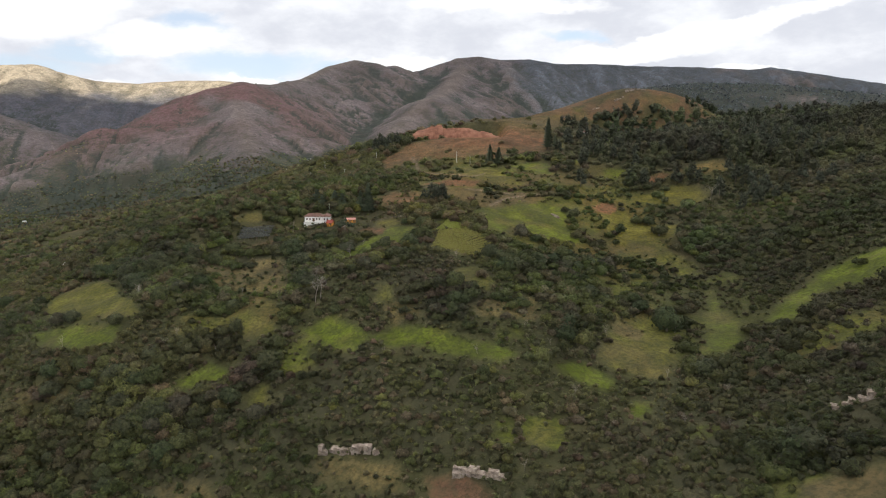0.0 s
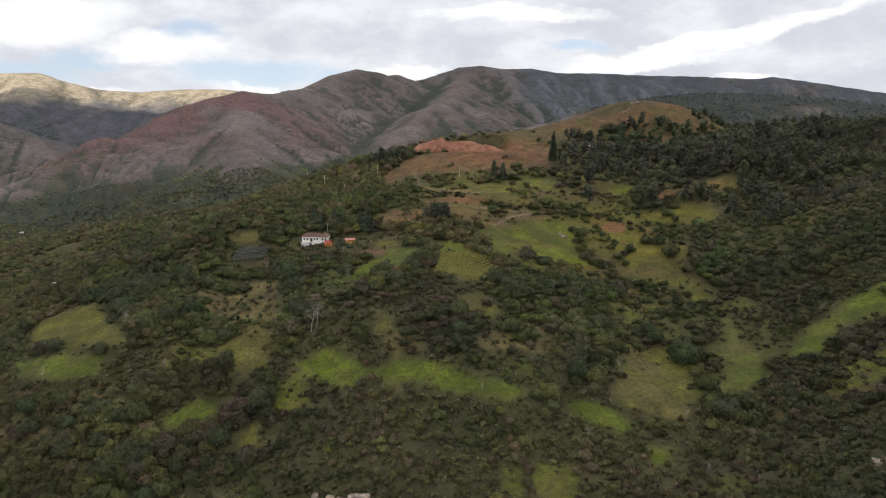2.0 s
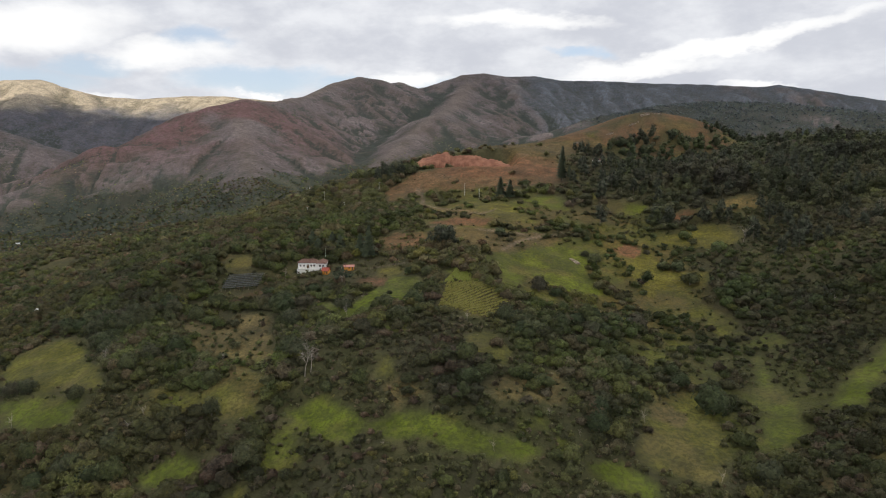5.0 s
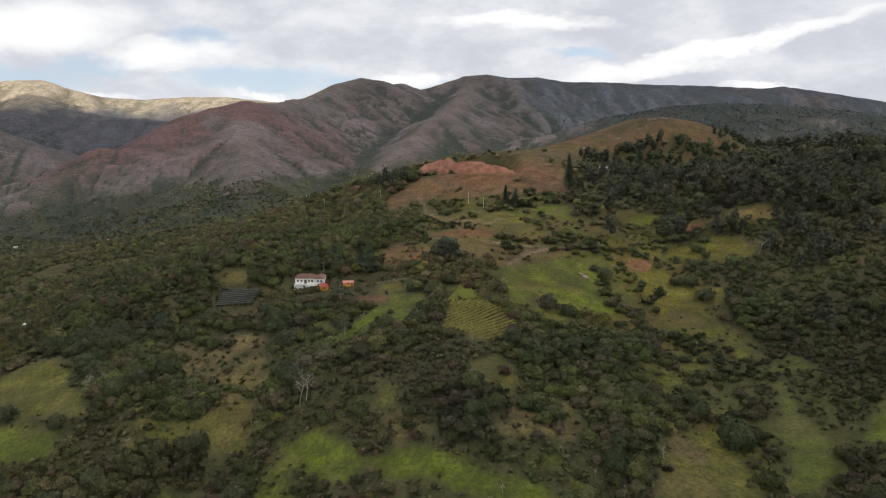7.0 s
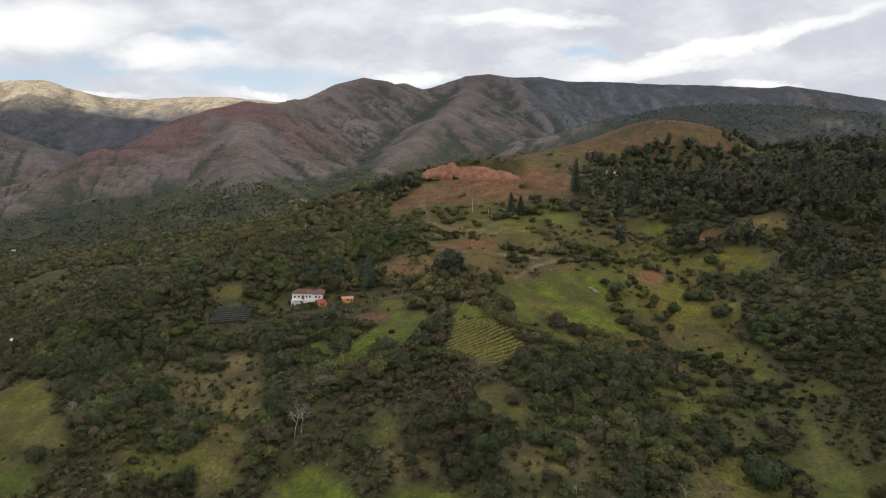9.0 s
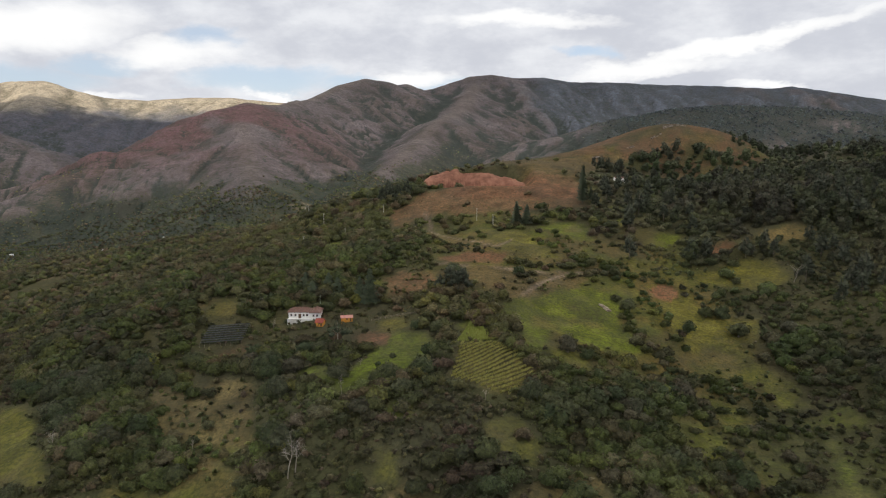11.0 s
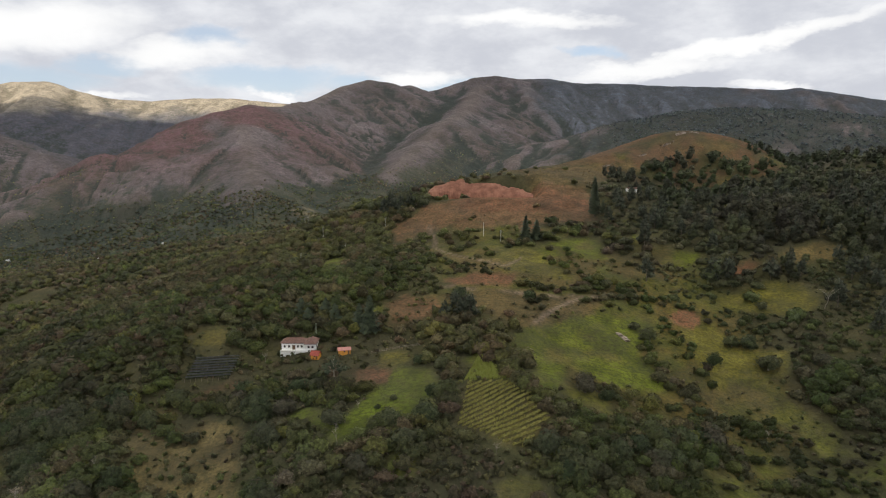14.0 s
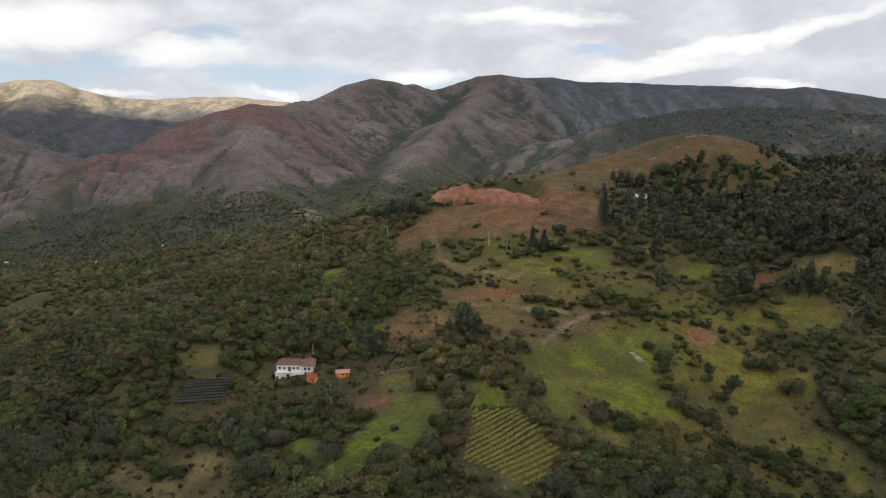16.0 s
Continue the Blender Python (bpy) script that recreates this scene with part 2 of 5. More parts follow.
tone = g.mix(g.band(wide, 0.44, 0.58, 0.0, 0.5), tone, g.mix(0.6, tone, (0.05, 0.045, 0.036, 1)))
shrubs = g.add("ShaderNodeAttribute", attribute_name="shrubs").outputs["Fac"]
speck = g.math("ADD", g.math("MULTIPLY", g.noise(place, 0.13, 4.0, 0.7), 0.65), g.math("MULTIPLY", g.noise(place, 0.02, 4.0, 0.6), 0.35))
speck = g.math("ADD", speck, g.math("MULTIPLY", g.math("SUBTRACT", shrubs, 0.5), 0.22))
tone = g.mix(g.math("MULTIPLY", g.band(speck, 0.51, 0.56, 0.0, 0.8), g.band(shrubs, 0.0, 0.12)), tone, (0.042, 0.052, 0.044, 1))
tufts = g.noise(place, 0.042, 6.0, 0.68)
tone = g.mix(g.math("MULTIPLY", g.band(tufts, 0.50, 0.62, 0.0, 0.55), g.band(shrubs, 0.0, 0.2)), tone, g.mix(0.75, tone, (0.052, 0.060, 0.042, 1)))
tone = g.mix(g.math("MULTIPLY", g.band(tufts, 0.44, 0.34, 0.0, 0.28), g.band(shrubs, 0.0, 0.2)), tone, g.mix(0.6, tone, (0.25, 0.19, 0.165, 1)))
relief = g.math("ADD", g.math("ADD", g.noise(place, 0.6, 6.0, 0.7), g.math("MULTIPLY", wide, 6.0)), g.math("MULTIPLY", g.math("MULTIPLY", tufts, 9.0), shrubs))
finish(g, tone, 0.92, relief, 0.85, 1.2, 0.08)

# ---------------------------------------------------------------- fields, tracks and bare soil
FIELDS = []


def field(cover, *corners):
    """A field of one cover, by its corners in the plan."""
    FIELDS.append((cover, *corners))


field("meadow", (4, 416), (-4, 388), (16, 389))
field("crop", (-3, 387), (15, 388), (32, 368), (23, 352), (16, 341), (9, 343), (-7, 355), (-5, 369))
field("meadow", (20, 424), (28, 443), (48, 457), (72, 477), (91, 491), (104, 489), (108, 478), (93, 463), (84, 439), (88, 425), (92, 406), (80, 403), (69, 408), (60, 399), (45, 409), (30, 380), (26, 395), (25, 410))
field("olive", (37, 390), (45, 392), (56, 388), (57, 373), (50, 372), (42, 380))
field("olive", (117, 493), (139, 505), (140, 490), (138, 478), (144, 463), (155, 457), (170, 460), (153, 437), (134, 435), (122, 418), (114, 423), (116, 458), (115, 480))
field("soil", (115, 489), (125, 496), (133, 492), (129, 483), (116, 480))
field("pasture", (120, 432), (136, 439), (144, 427), (146, 411), (148, 397), (148, 378), (142, 379), (139, 393), (136, 400), (124, 396), (114, 398), (112, 412))
field("olive", (151, 513), (169, 525), (188, 529), (199, 519), (205, 506), (192, 492), (174, 493), (161, 498), (150, 501))
field("soil", (172, 550), (185, 555), (198, 552), (188, 545), (173, 543))
field("dry", (214, 568), (238, 569), (250, 559), (232, 545), (210, 549))
field("meadow", (144, 570), (154, 572), (158, 564), (149, 553), (141, 555))
field("meadow", (61, 597), (69, 616), (89, 614), (97, 591), (96, 581), (85, 571), (68, 583))
field("meadow", (118, 608), (135, 612), (137, 604), (122, 597))
field("olive", (15, 592), (33, 582), (48, 575), (59, 551), (70, 523), (61, 518), (42, 528), (29, 533), (24, 561))
field("dry", (-25, 597), (2, 563), (23, 549), (33, 551), (24, 531), (12, 538), (-12, 559), (-22, 572))
field("soil", (-10, 507), (1, 517), (28, 520), (30, 508), (7, 497), (-5, 495))
field("bracken", (-14, 482), (7, 493), (38, 494), (67, 499), (75, 491), (66, 475), (39, 454), (25, 448), (11, 456), (-3, 464))
field("heath", (-59, 665), (-29, 696), (5, 696), (63, 748), (112, 732), (101, 651), (75, 651), (47, 640), (17, 642), (-14, 648), (-35, 634), (-52, 632))
field("meadow", (-76, 377), (-68, 380), (-53, 371), (-46, 382), (-37, 387), (-32, 403), (-20, 400), (-17, 382), (-22, 367), (-30, 360), (-38, 358), (-45, 350), (-50, 348), (-57, 354), (-62, 362), (-71, 368))
field("soil", (-55, 406), (-47, 409), (-39, 404), (-40, 394), (-50, 395))
field("heath", (-47, 476), (-36, 490), (-20, 479), (-17, 459), (-27, 447), (-41, 448))
field("olive", (-46, 422), (-29, 424), (-30, 413), (-40, 409))
field("soil", (-129, 406), (-121, 408), (-111, 412), (-107, 407), (-114, 401), (-124, 402))
field("dry", (-145, 389), (-142, 400), (-126, 390), (-126, 379), (-112, 374), (-97, 374), (-89, 364), (-92, 350), (-109, 351), (-131, 354), (-140, 368))
field("olive", (-134, 441), (-128, 450), (-121, 447), (-122, 436))
field("meadow", (-104, 533), (-101, 559), (-98, 601), (-82, 560), (-89, 534), (-99, 527))
field("meadow", (-685, 1359), (-605, 1289), (-536, 1179), (-487, 1022))
field("olive", (-226, 355), (-224, 372), (-213, 380), (-195, 370), (-178, 349), (-158, 326), (-154, 316), (-172, 317), (-200, 337))
field("meadow", (-211, 323), (-189, 315), (-175, 313), (-163, 308), (-157, 299), (-156, 292), (-168, 291), (-181, 297), (-201, 308))
field("dry", (-140, 371), (-134, 378), (-120, 373), (-113, 383), (-99, 376), (-85, 352), (-80, 324), (-95, 330), (-105, 337), (-114, 337), (-125, 342))
field("olive", (-104, 300), (-97, 304), (-87, 303), (-82, 298), (-76, 287), (-76, 284), (-93, 289))
field("meadow", (-68, 288), (-57, 287), (-45, 284), (-35, 277), (-33, 274), (-38, 265), (-51, 269), (-57, 276))
field("meadow", (-32, 272), (-17, 274), (-6, 271), (1, 268), (13, 263), (26, 260), (30, 258), (25, 253), (13, 254), (1, 259), (-12, 267), (-25, 269))
field("meadow", (-115, 266), (-108, 268), (-103, 271), (-95, 270), (-92, 266), (-100, 264), (-111, 263))
field("olive", (-77, 252), (-74, 255), (-69, 245), (-74, 244))
field("olive", (-35, 311), (-26, 312), (-23, 296), (-30, 297))
field("olive", (4, 322), (19, 324), (24, 313), (21, 305), (9, 308))
field("dry", (15, 288), (22, 296), (33, 302), (44, 304), (45, 296), (40, 283), (28, 280), (17, 280))
field("olive", (82, 288), (91, 299), (100, 305), (106, 298), (105, 287), (93, 255), (89, 250), (79, 257), (70, 259), (67, 264), (73, 278))
field("meadow", (145, 346), (146, 337), (139, 316), (140, 303), (138, 291), (132, 279), (119, 263), (112, 261), (111, 269), (124, 292), (130, 314))
field("meadow", (48, 254), (58, 256), (66, 252), (69, 244), (65, 237), (59, 244), (51, 249))
field("meadow", (72, 233), (78, 229), (72, 220), (66, 221))
field("pasture", (86, 349), (98, 356), (100, 342), (104, 321), (93, 323), (85, 332))
field("pasture", (108, 385), (115, 381), (122, 365), (106, 355))
field("pasture", (138, 422), (147, 413), (157, 397), (152, 378), (144, 389), (134, 404))
field("dry", (-27, 292), (-18, 297), (-13, 286), (-22, 281))
field("meadow", (150, 288), (170, 311), (187, 318), (210, 329), (222, 315), (204, 283), (188, 297), (175, 300), (152, 281))
field("pasture", (147, 257), (168, 263), (184, 256), (174, 241), (155, 241), (142, 243))
field("bracken", (91, 147), (100, 149), (110, 146), (103, 134), (88, 142))
field("dry", (-45, 214), (-33, 212), (-18, 203), (-16, 195), (-27, 199), (-44, 206))
field("soil", (-4, 197), (6, 195), (18, 186), (16, 180), (-3, 186))
field("dry", (-189, 269), (-169, 271), (-163, 264), (-179, 261))
field("dry", (80, 291), (99, 302), (101, 284), (88, 273), (79, 276))
field("dry", (-103, 216), (-86, 216), (-78, 204), (-98, 209))
field("soil", (-9, 704), (61, 748), (107, 702), (102, 675), (39, 668), (-4, 684))
field("bracken", (25, 798), (88, 835), (158, 845), (221, 899), (254, 893), (314, 882), (320, 852), (230, 859), (160, 825), (113, 737), (62, 755))
field("heath", (-60, 647), (-43, 675), (-34, 641), (-43, 613))
field("olive", (-462, 1337), (-399, 1337), (-377, 1300), (-428, 1299))
TRACKS = [
    (1.0, (-30, 650), (-23, 617), (-24, 604), (-17, 585), (2, 560), (24, 537), (35, 557)),
    (1.2, (32, 453), (42, 466), (56, 487), (65, 496), (81, 503)),
    (0.8, (-18, 498), (7, 489), (38, 492), (60, 496)),
]
COVER = {
    "meadow": (0.104, 0.134, 0.016), "olive": (0.126, 0.124, 0.026), "dry": (0.140, 0.110, 0.048), "soil": (0.17, 0.088, 0.056),
    "heath": (0.150, 0.092, 0.056), "pasture": (0.098, 0.104, 0.020), "bracken": (0.112, 0.086, 0.042), "crop": (0.112, 0.094, 0.034), "track": (0.24, 0.175, 0.125), "scrub": (0.060, 0.060, 0.027),
}


def inside(points, x, y):
    """How far a place lies inside a field's outline (negative: outside), metres."""
    px = np.array(points, float)
    d, odd = np.full_like(x, 1e9), np.zeros(x.shape, bool)
    for (ax, ay), (bx, by) in zip(px, np.roll(px, -1, 0)):
        dx, dy = bx - ax, by - ay
        t = np.clip(((x - ax) * dx + (y - ay) * dy) / (dx * dx + dy * dy + 1e-9), 0, 1)
        d = np.minimum(d, np.hypot(x - ax - t * dx, y - ay - t * dy))
        odd ^= ((ay > y) != (by > y)) & (x < dx * (y - ay) / (dy if abs(dy) > 1e-9 else 1e-9) + ax)
    return np.where(odd, d, -d)


def fields_at(x, y):
    """For each place: depth inside the nearest field's edge, and the number of that field (-1: none)."""
    depth, which = np.full(x.shape, -50.0), np.full(x.shape, -1)
    wob = 3.6 * rough(x, y, 17.0, 77, 4)
    for k, (name, *points) in enumerate(FIELDS):
        px = np.array(points, float)
        m = (x > px[:, 0].min() - 12) & (x < px[:, 0].max() + 12) & (y > px[:, 1].min() - 12) & (y < px[:, 1].max() + 12)
        if not m.any():
            continue
        d = inside(points, x[m], y[m])
        d = d + wob[m] * (0.15 if name == "crop" else np.clip(y[m] / 400.0, 0.7, 1.6))
        better = d > depth[m]
        if name in ("soil", "crop"):
            better |= d > 0
        idx = np.where(m)[0][better]
        depth[idx], which[idx] = d[better], k
    return depth, which


def track_distance(x, y):
    best = np.full(x.shape, 1e9)
    for half, *points in TRACKS:
        for (ax, ay), (bx, by) in zip(points, points[1:]):
            dx, dy = bx - ax, by - ay
            t = np.clip(((x - ax) * dx + (y - ay) * dy) / (dx * dx + dy * dy), 0, 1)
            best = np.minimum(best, np.hypot(x - ax - t * dx, y - ay - t * dy) - half)
    return best


def ground_colour(x, y, z, fold):
    rgb = np.tile(np.array(COVER["scrub"]), (len(x), 1))
    grassy = clearing(x, y)[:, None]
    grazed = np.clip(grazed_land(x, y), 0, 1)[:, None]
    rgb = rgb * (1 - grazed) + (np.array([0.094, 0.104, 0.022]) + np.array([0.03, -0.006, 0.010]) * step(-0.2, 0.5, rough(x, y, 40.0, 94, 3))[:, None]) * grazed
    brownish = step(-0.1, 0.6, rough(x, y, 60.0, 92, 3))[:, None]
    rgb = rgb * (1 - grassy) + (np.array([0.104, 0.122, 0.020]) * (1 - brownish) + np.array([0.135, 0.098, 0.042]) * brownish) * grassy
    # right slope painted darker, in place of the shade it lies in
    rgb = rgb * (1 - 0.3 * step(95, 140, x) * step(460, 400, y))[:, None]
    # mountains: brown grass, green scrub in the folds and at the foot, reddish bracken on one crest, pale grass on the
    # far ridge; blue haze is mixed into the browns and greens
    far = step(1050, 1350, y + 0.25 * np.abs(x) + 120 * rough(x, y, 200.0, 14, 2))
    brown = np.array([0.172, 0.139, 0.152]) * (1 + 0.36 * rough(x, y, 120.0, 44, 4))[:, None]
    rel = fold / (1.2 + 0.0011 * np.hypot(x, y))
    # relief shading painted in: ribs paler, gullies darker along with their scrub
    rib_light = step(0.3, 2.2, rel)[:, None]
    hill = brown * (1 - 0.7 * rib_light) + np.array([0.208, 0.164, 0.156]) * 0.7 * rib_light
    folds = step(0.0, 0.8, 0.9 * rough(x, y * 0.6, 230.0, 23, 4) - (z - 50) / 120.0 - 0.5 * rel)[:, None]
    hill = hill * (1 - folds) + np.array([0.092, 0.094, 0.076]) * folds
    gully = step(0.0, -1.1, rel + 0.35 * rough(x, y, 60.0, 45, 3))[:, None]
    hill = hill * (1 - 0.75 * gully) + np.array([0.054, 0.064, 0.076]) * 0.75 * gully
    redness = (step(330, 90, np.hypot((x + 800) * 0.5, (y - 2120) * 0.6)) * step(-0.5, 0.4, rough(x, y, 200.0, 5, 4)))[:, None]
    hill = hill * (1 - redness) + np.array([0.180, 0.095, 0.108]) * redness
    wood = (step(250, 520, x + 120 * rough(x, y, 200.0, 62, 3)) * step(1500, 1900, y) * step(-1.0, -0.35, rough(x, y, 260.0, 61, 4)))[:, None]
    # far woods raised to a pale blue that stands for haze
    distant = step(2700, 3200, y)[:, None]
    hill = hill * (1 - wood) + (np.array([0.046, 0.057, 0.066]) * (1 - distant) + np.array([0.130, 0.144, 0.182]) * distant) * (0.85 + 0.4 * rib_light) * wood
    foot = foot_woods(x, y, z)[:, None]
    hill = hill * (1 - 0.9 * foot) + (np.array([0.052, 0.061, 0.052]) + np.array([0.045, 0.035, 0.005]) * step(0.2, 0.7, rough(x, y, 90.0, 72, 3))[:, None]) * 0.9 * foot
    # lower far slopes tinted blue grey, painting in haze and cloud shadow
    haze_shade = (step(2300, 2900, y) * step(-700, -1000, x))[:, None]
    hill = hill * (1 - 0.8 * haze_shade) + np.array([0.132, 0.138, 0.185]) * 0.8 * haze_shade
    # dry grass kept to the sunlit crest, its tone brightened for the sun
    sunlit_straw = (step(3500, 3900, y) * step(-600, -1000, x) * step(200, 330, z + 40 * rough(x, y, 160.0, 46, 3)))[:, None]
    hill = hill * (1 - sunlit_straw) + np.array([0.57, 0.475, 0.36]) * (1 - 0.4 * gully) * sunlit_straw
    pale = step(40, 24, np.hypot((x + 299) * 0.8, (y - 1455) * 0.55) + 6 * bumps(x / 12, y / 12, 9))[:, None]
    hill = hill * (1 - pale) + np.array([0.36, 0.29, 0.17]) * pale
    rocky = (step(150, 60, np.hypot((x + 503) * 1.6, (y - 848) * 1.1)) * step(-0.3, 0.4, rough(x, y, 50.0, 66, 3)))[:, None]
    rgb = rgb * (1 - rocky) + np.array([0.19, 0.15, 0.12]) * rocky
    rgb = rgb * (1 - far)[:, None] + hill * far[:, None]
    rust = (step(130, 45, np.hypot((x - 245) * 0.6, y - 892)) * step(-0.7, 0.2, rough(x, y, 22.0, 67, 4)))[:, None]
    depth, which = fields_at(x, y)
    for k, (name, *points) in enumerate(FIELDS):
        m = which == k
        if m.any():
            f = step(-3.0, 2.5, depth[m])[:, None]
            tone = np.array(COVER[name]) * (1 + 0.34 * rough(x[m], y[m], 8.0, 200 + k, 4))[:, None]
            worn = step(0.25, 0.9, rough(x[m], y[m], 21.0, 300 + k, 3))[:, None] * (0.0 if name in ("soil", "crop") else 0.55)
            tone = tone * (1 - worn) + np.array(COVER["dry"]) * worn
            rgb[m] = rgb[m] * (1 - f) + tone * f
    rgb = rgb * (1 - 0.8 * rust) + np.array([0.135, 0.074, 0.050]) * 0.9 * rust
    rgb = rgb * (1 + (step(370, 430, y) * (1 - far))[:, None] * np.array([0.12, 0.02, -0.12]))
    tr = step(1.2, -0.4, track_distance(x, y) + 0.5 * bumps(x / 4, y / 4, 8))[:, None]
    return np.clip(rgb * (1 - tr) + np.array(COVER["track"]) * tr, 0.01, 0.6)


# ---------------------------------------------------------------- ground
def polar_rows():
    fine = np.radians(np.arange(-42.0, 42.01, 0.19))
    rest = np.radians(np.arange(48.0, 316.0, 5.0))
    turn = np.concatenate([fine, rest])
    radii = np.concatenate([np.array([0.01]), np.arange(8, 120, 8.0), 120 * 1.0092 ** np.arange(0, 413)])
    return turn, radii


def smooth_rings(z, half):
    total = np.zeros_like(z)
    for k in range(-half, half + 1):
        total += np.roll(z, k, 1)
    return total / (2 * half + 1)


def build_ground():
    turn, radii = polar_rows()
    t, r = np.meshgrid(turn, radii)
    x, y = np.sin(t) * r, np.cos(t) * r
    z = height(x, y)
    n, k = t.shape
    co = np.stack([x, y, z], -1).reshape(-1, 3)
    i, j = np.meshgrid(np.arange(n - 1), np.arange(k), indexing="ij")
    j2 = (j + 1) % k
    quads = np.stack([i * k + j, i * k + j2, (i + 1) * k + j2, (i + 1) * k + j], -1).reshape(-1, 4)
    me = bpy.data.meshes.new("ground")
    me.vertices.add(len(co))
    me.vertices.foreach_set("co", co.ravel())
    me.loops.add(quads.size)
    me.loops.foreach_set("vertex_index", quads.ravel())
    me.polygons.add(len(quads))
    me.polygons.foreach_set("loop_start", np.arange(len(quads)) * 4)
    me.update(calc_edges=True)
    me.polygons.foreach_set("use_smooth", np.ones(len(quads), bool))
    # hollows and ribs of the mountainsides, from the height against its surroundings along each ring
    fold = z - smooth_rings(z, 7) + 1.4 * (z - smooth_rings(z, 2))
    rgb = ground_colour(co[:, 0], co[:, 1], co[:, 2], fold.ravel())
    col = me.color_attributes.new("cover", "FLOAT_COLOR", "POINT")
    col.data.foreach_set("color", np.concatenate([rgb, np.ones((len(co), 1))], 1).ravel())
    # share of low shrubs on the mountainsides, thickest in the hollows
    gx, gy, gf = co[:, 0], co[:, 1], fold.ravel() / (1.2 + 0.0011 * np.hypot(co[:, 0], co[:, 1]))
    wild = np.clip(0.42 - 0.22 * gf + 0.25 * rough(gx, gy, 240.0, 81, 3) + 0.22 * foot_woods(gx, gy, co[:, 2]), 0, 1) * step(1050, 1350, gy + 0.25 * np.abs(gx))
    me.attributes.new("shrubs", "FLOAT", "POINT").data.foreach_set("value", wild * (1 - 0.7 * step(3500, 3900, gy)))
    me.materials.append(ground_material)
    return tagged(new("ground", me), "hill with pastures and scrub below bare brown mountains", "ground", kind="structure")


ground = build_ground()

# ---------------------------------------------------------------- plants
rng = np.random.default_rng(11)


def leaf_material(name, stuff):
    m, n = material(name)
    if stuff:
        tone = n.add("ShaderNodeAttribute", attribute_name="leaf").outputs["Color"]
    else:
        r = n.add("ShaderNodeObjectInfo").outputs["Random"]
        ramp = n.add("ShaderNodeValToRGB", {0: r})
        stops = [(0.0, (0.036, 0.05, 0.02)), (0.3, (0.05, 0.064, 0.026)), (0.52, (0.058, 0.062, 0.034)),
                 (0.7, (0.068, 0.080, 0.028)), (0.9, (0.060, 0.060, 0.034)), (1.0, (0.072, 0.064, 0.044))]
        ramp.color_ramp.elements[0].position, ramp.color_ramp.elements[0].color = stops[0][0], (*stops[0][1], 1)
        ramp.color_ramp.elements[1].position, ramp.color_ramp.elements[1].color = stops[-1][0], (*stops[-1][1], 1)
        for p, c in stops[1:-1]:
            ramp.color_ramp.elements.new(p).color = (*c, 1)
        tone = ramp.outputs[0]
    about = n.add("ShaderNodeNewGeometry")
    isle, at = about.outputs["Random Per Island"], about.outputs["Position"]
    sprays, leaves = n.noise(at, 0.9, 4.0, 0.65), n.noise(at, 2.6, 4.0, 0.7)
    bright = n.math("MULTIPLY", n.band(isle, 0.0, 1.0, 0.82, 1.4), n.band(sprays, 0.32, 0.68, 0.68, 1.4))
    tone = n.mix(1.0, tone, n.add("ShaderNodeCombineColor", {0: bright, 1: bright, 2: bright}).outputs[0], "MULTIPLY")
    tone = n.mix(n.band(isle, 0.86, 1.0, 0.0, 0.22), tone, (0.105, 0.100, 0.045, 1))
    relief = n.add("ShaderNodeBump", {"Height": n.math("ADD", n.math("MULTIPLY", sprays, 1.6), leaves), "Strength": 0.85, "Distance": 0.55}).outputs[0]
    front = n.add("ShaderNodeBsdfPrincipled", {"Base Color": tone, "Roughness": 0.62, "Specular IOR Level": 0.25, "Normal": relief}).outputs[0]
    back = n.add("ShaderNodeBsdfTranslucent", {0: tone}).outputs[0]
    n.add("ShaderNodeOutputMaterial", {0: n.add("ShaderNodeMixShader", {0: 0.3, 1: front, 2: back}).outputs[0]})
    return m


thicket_leaves, tree_leaves = leaf_material("thicket_leaves", True), leaf_material("tree_leaves", False)
bark_material, b = material("grey_bark")
bplace = b.add("ShaderNodeTexCoord").outputs["Object"]
finish(b, b.mix(b.noise(bplace, 3.0, 5.0, 0.7), (0.10, 0.08, 0.06, 1), (0.26, 0.23, 0.19, 1)), 0.9, b.noise(bplace, 9.0, 4.0), 0.6, 0.03)
dead_material, b = material("bleached_wood")
bplace = b.add("ShaderNodeTexCoord").outputs["Object"]
finish(b, b.mix(b.noise(bplace, 2.0, 5.0, 0.7), (0.2, 0.175, 0.15, 1), (0.38, 0.34, 0.3, 1)), 0.9, b.noise(bplace, 9.0, 4.0), 0.5, 0.03)

def ico(level):
    bm = bmesh.new()
    bmesh.ops.create_icosphere(bm, subdivisions=level, radius=1.0)
    v, f = np.array([p.co[:] for p in bm.verts]), np.array([[p.index for p in q.verts] for q in bm.faces])
    bm.free()
    return v, f


BALLS = {k: ico(k) for k in (1, 2, 3)}


def unit(v):
    return v / np.maximum(np.linalg.norm(v, axis=-1, keepdims=True), 1e-9)


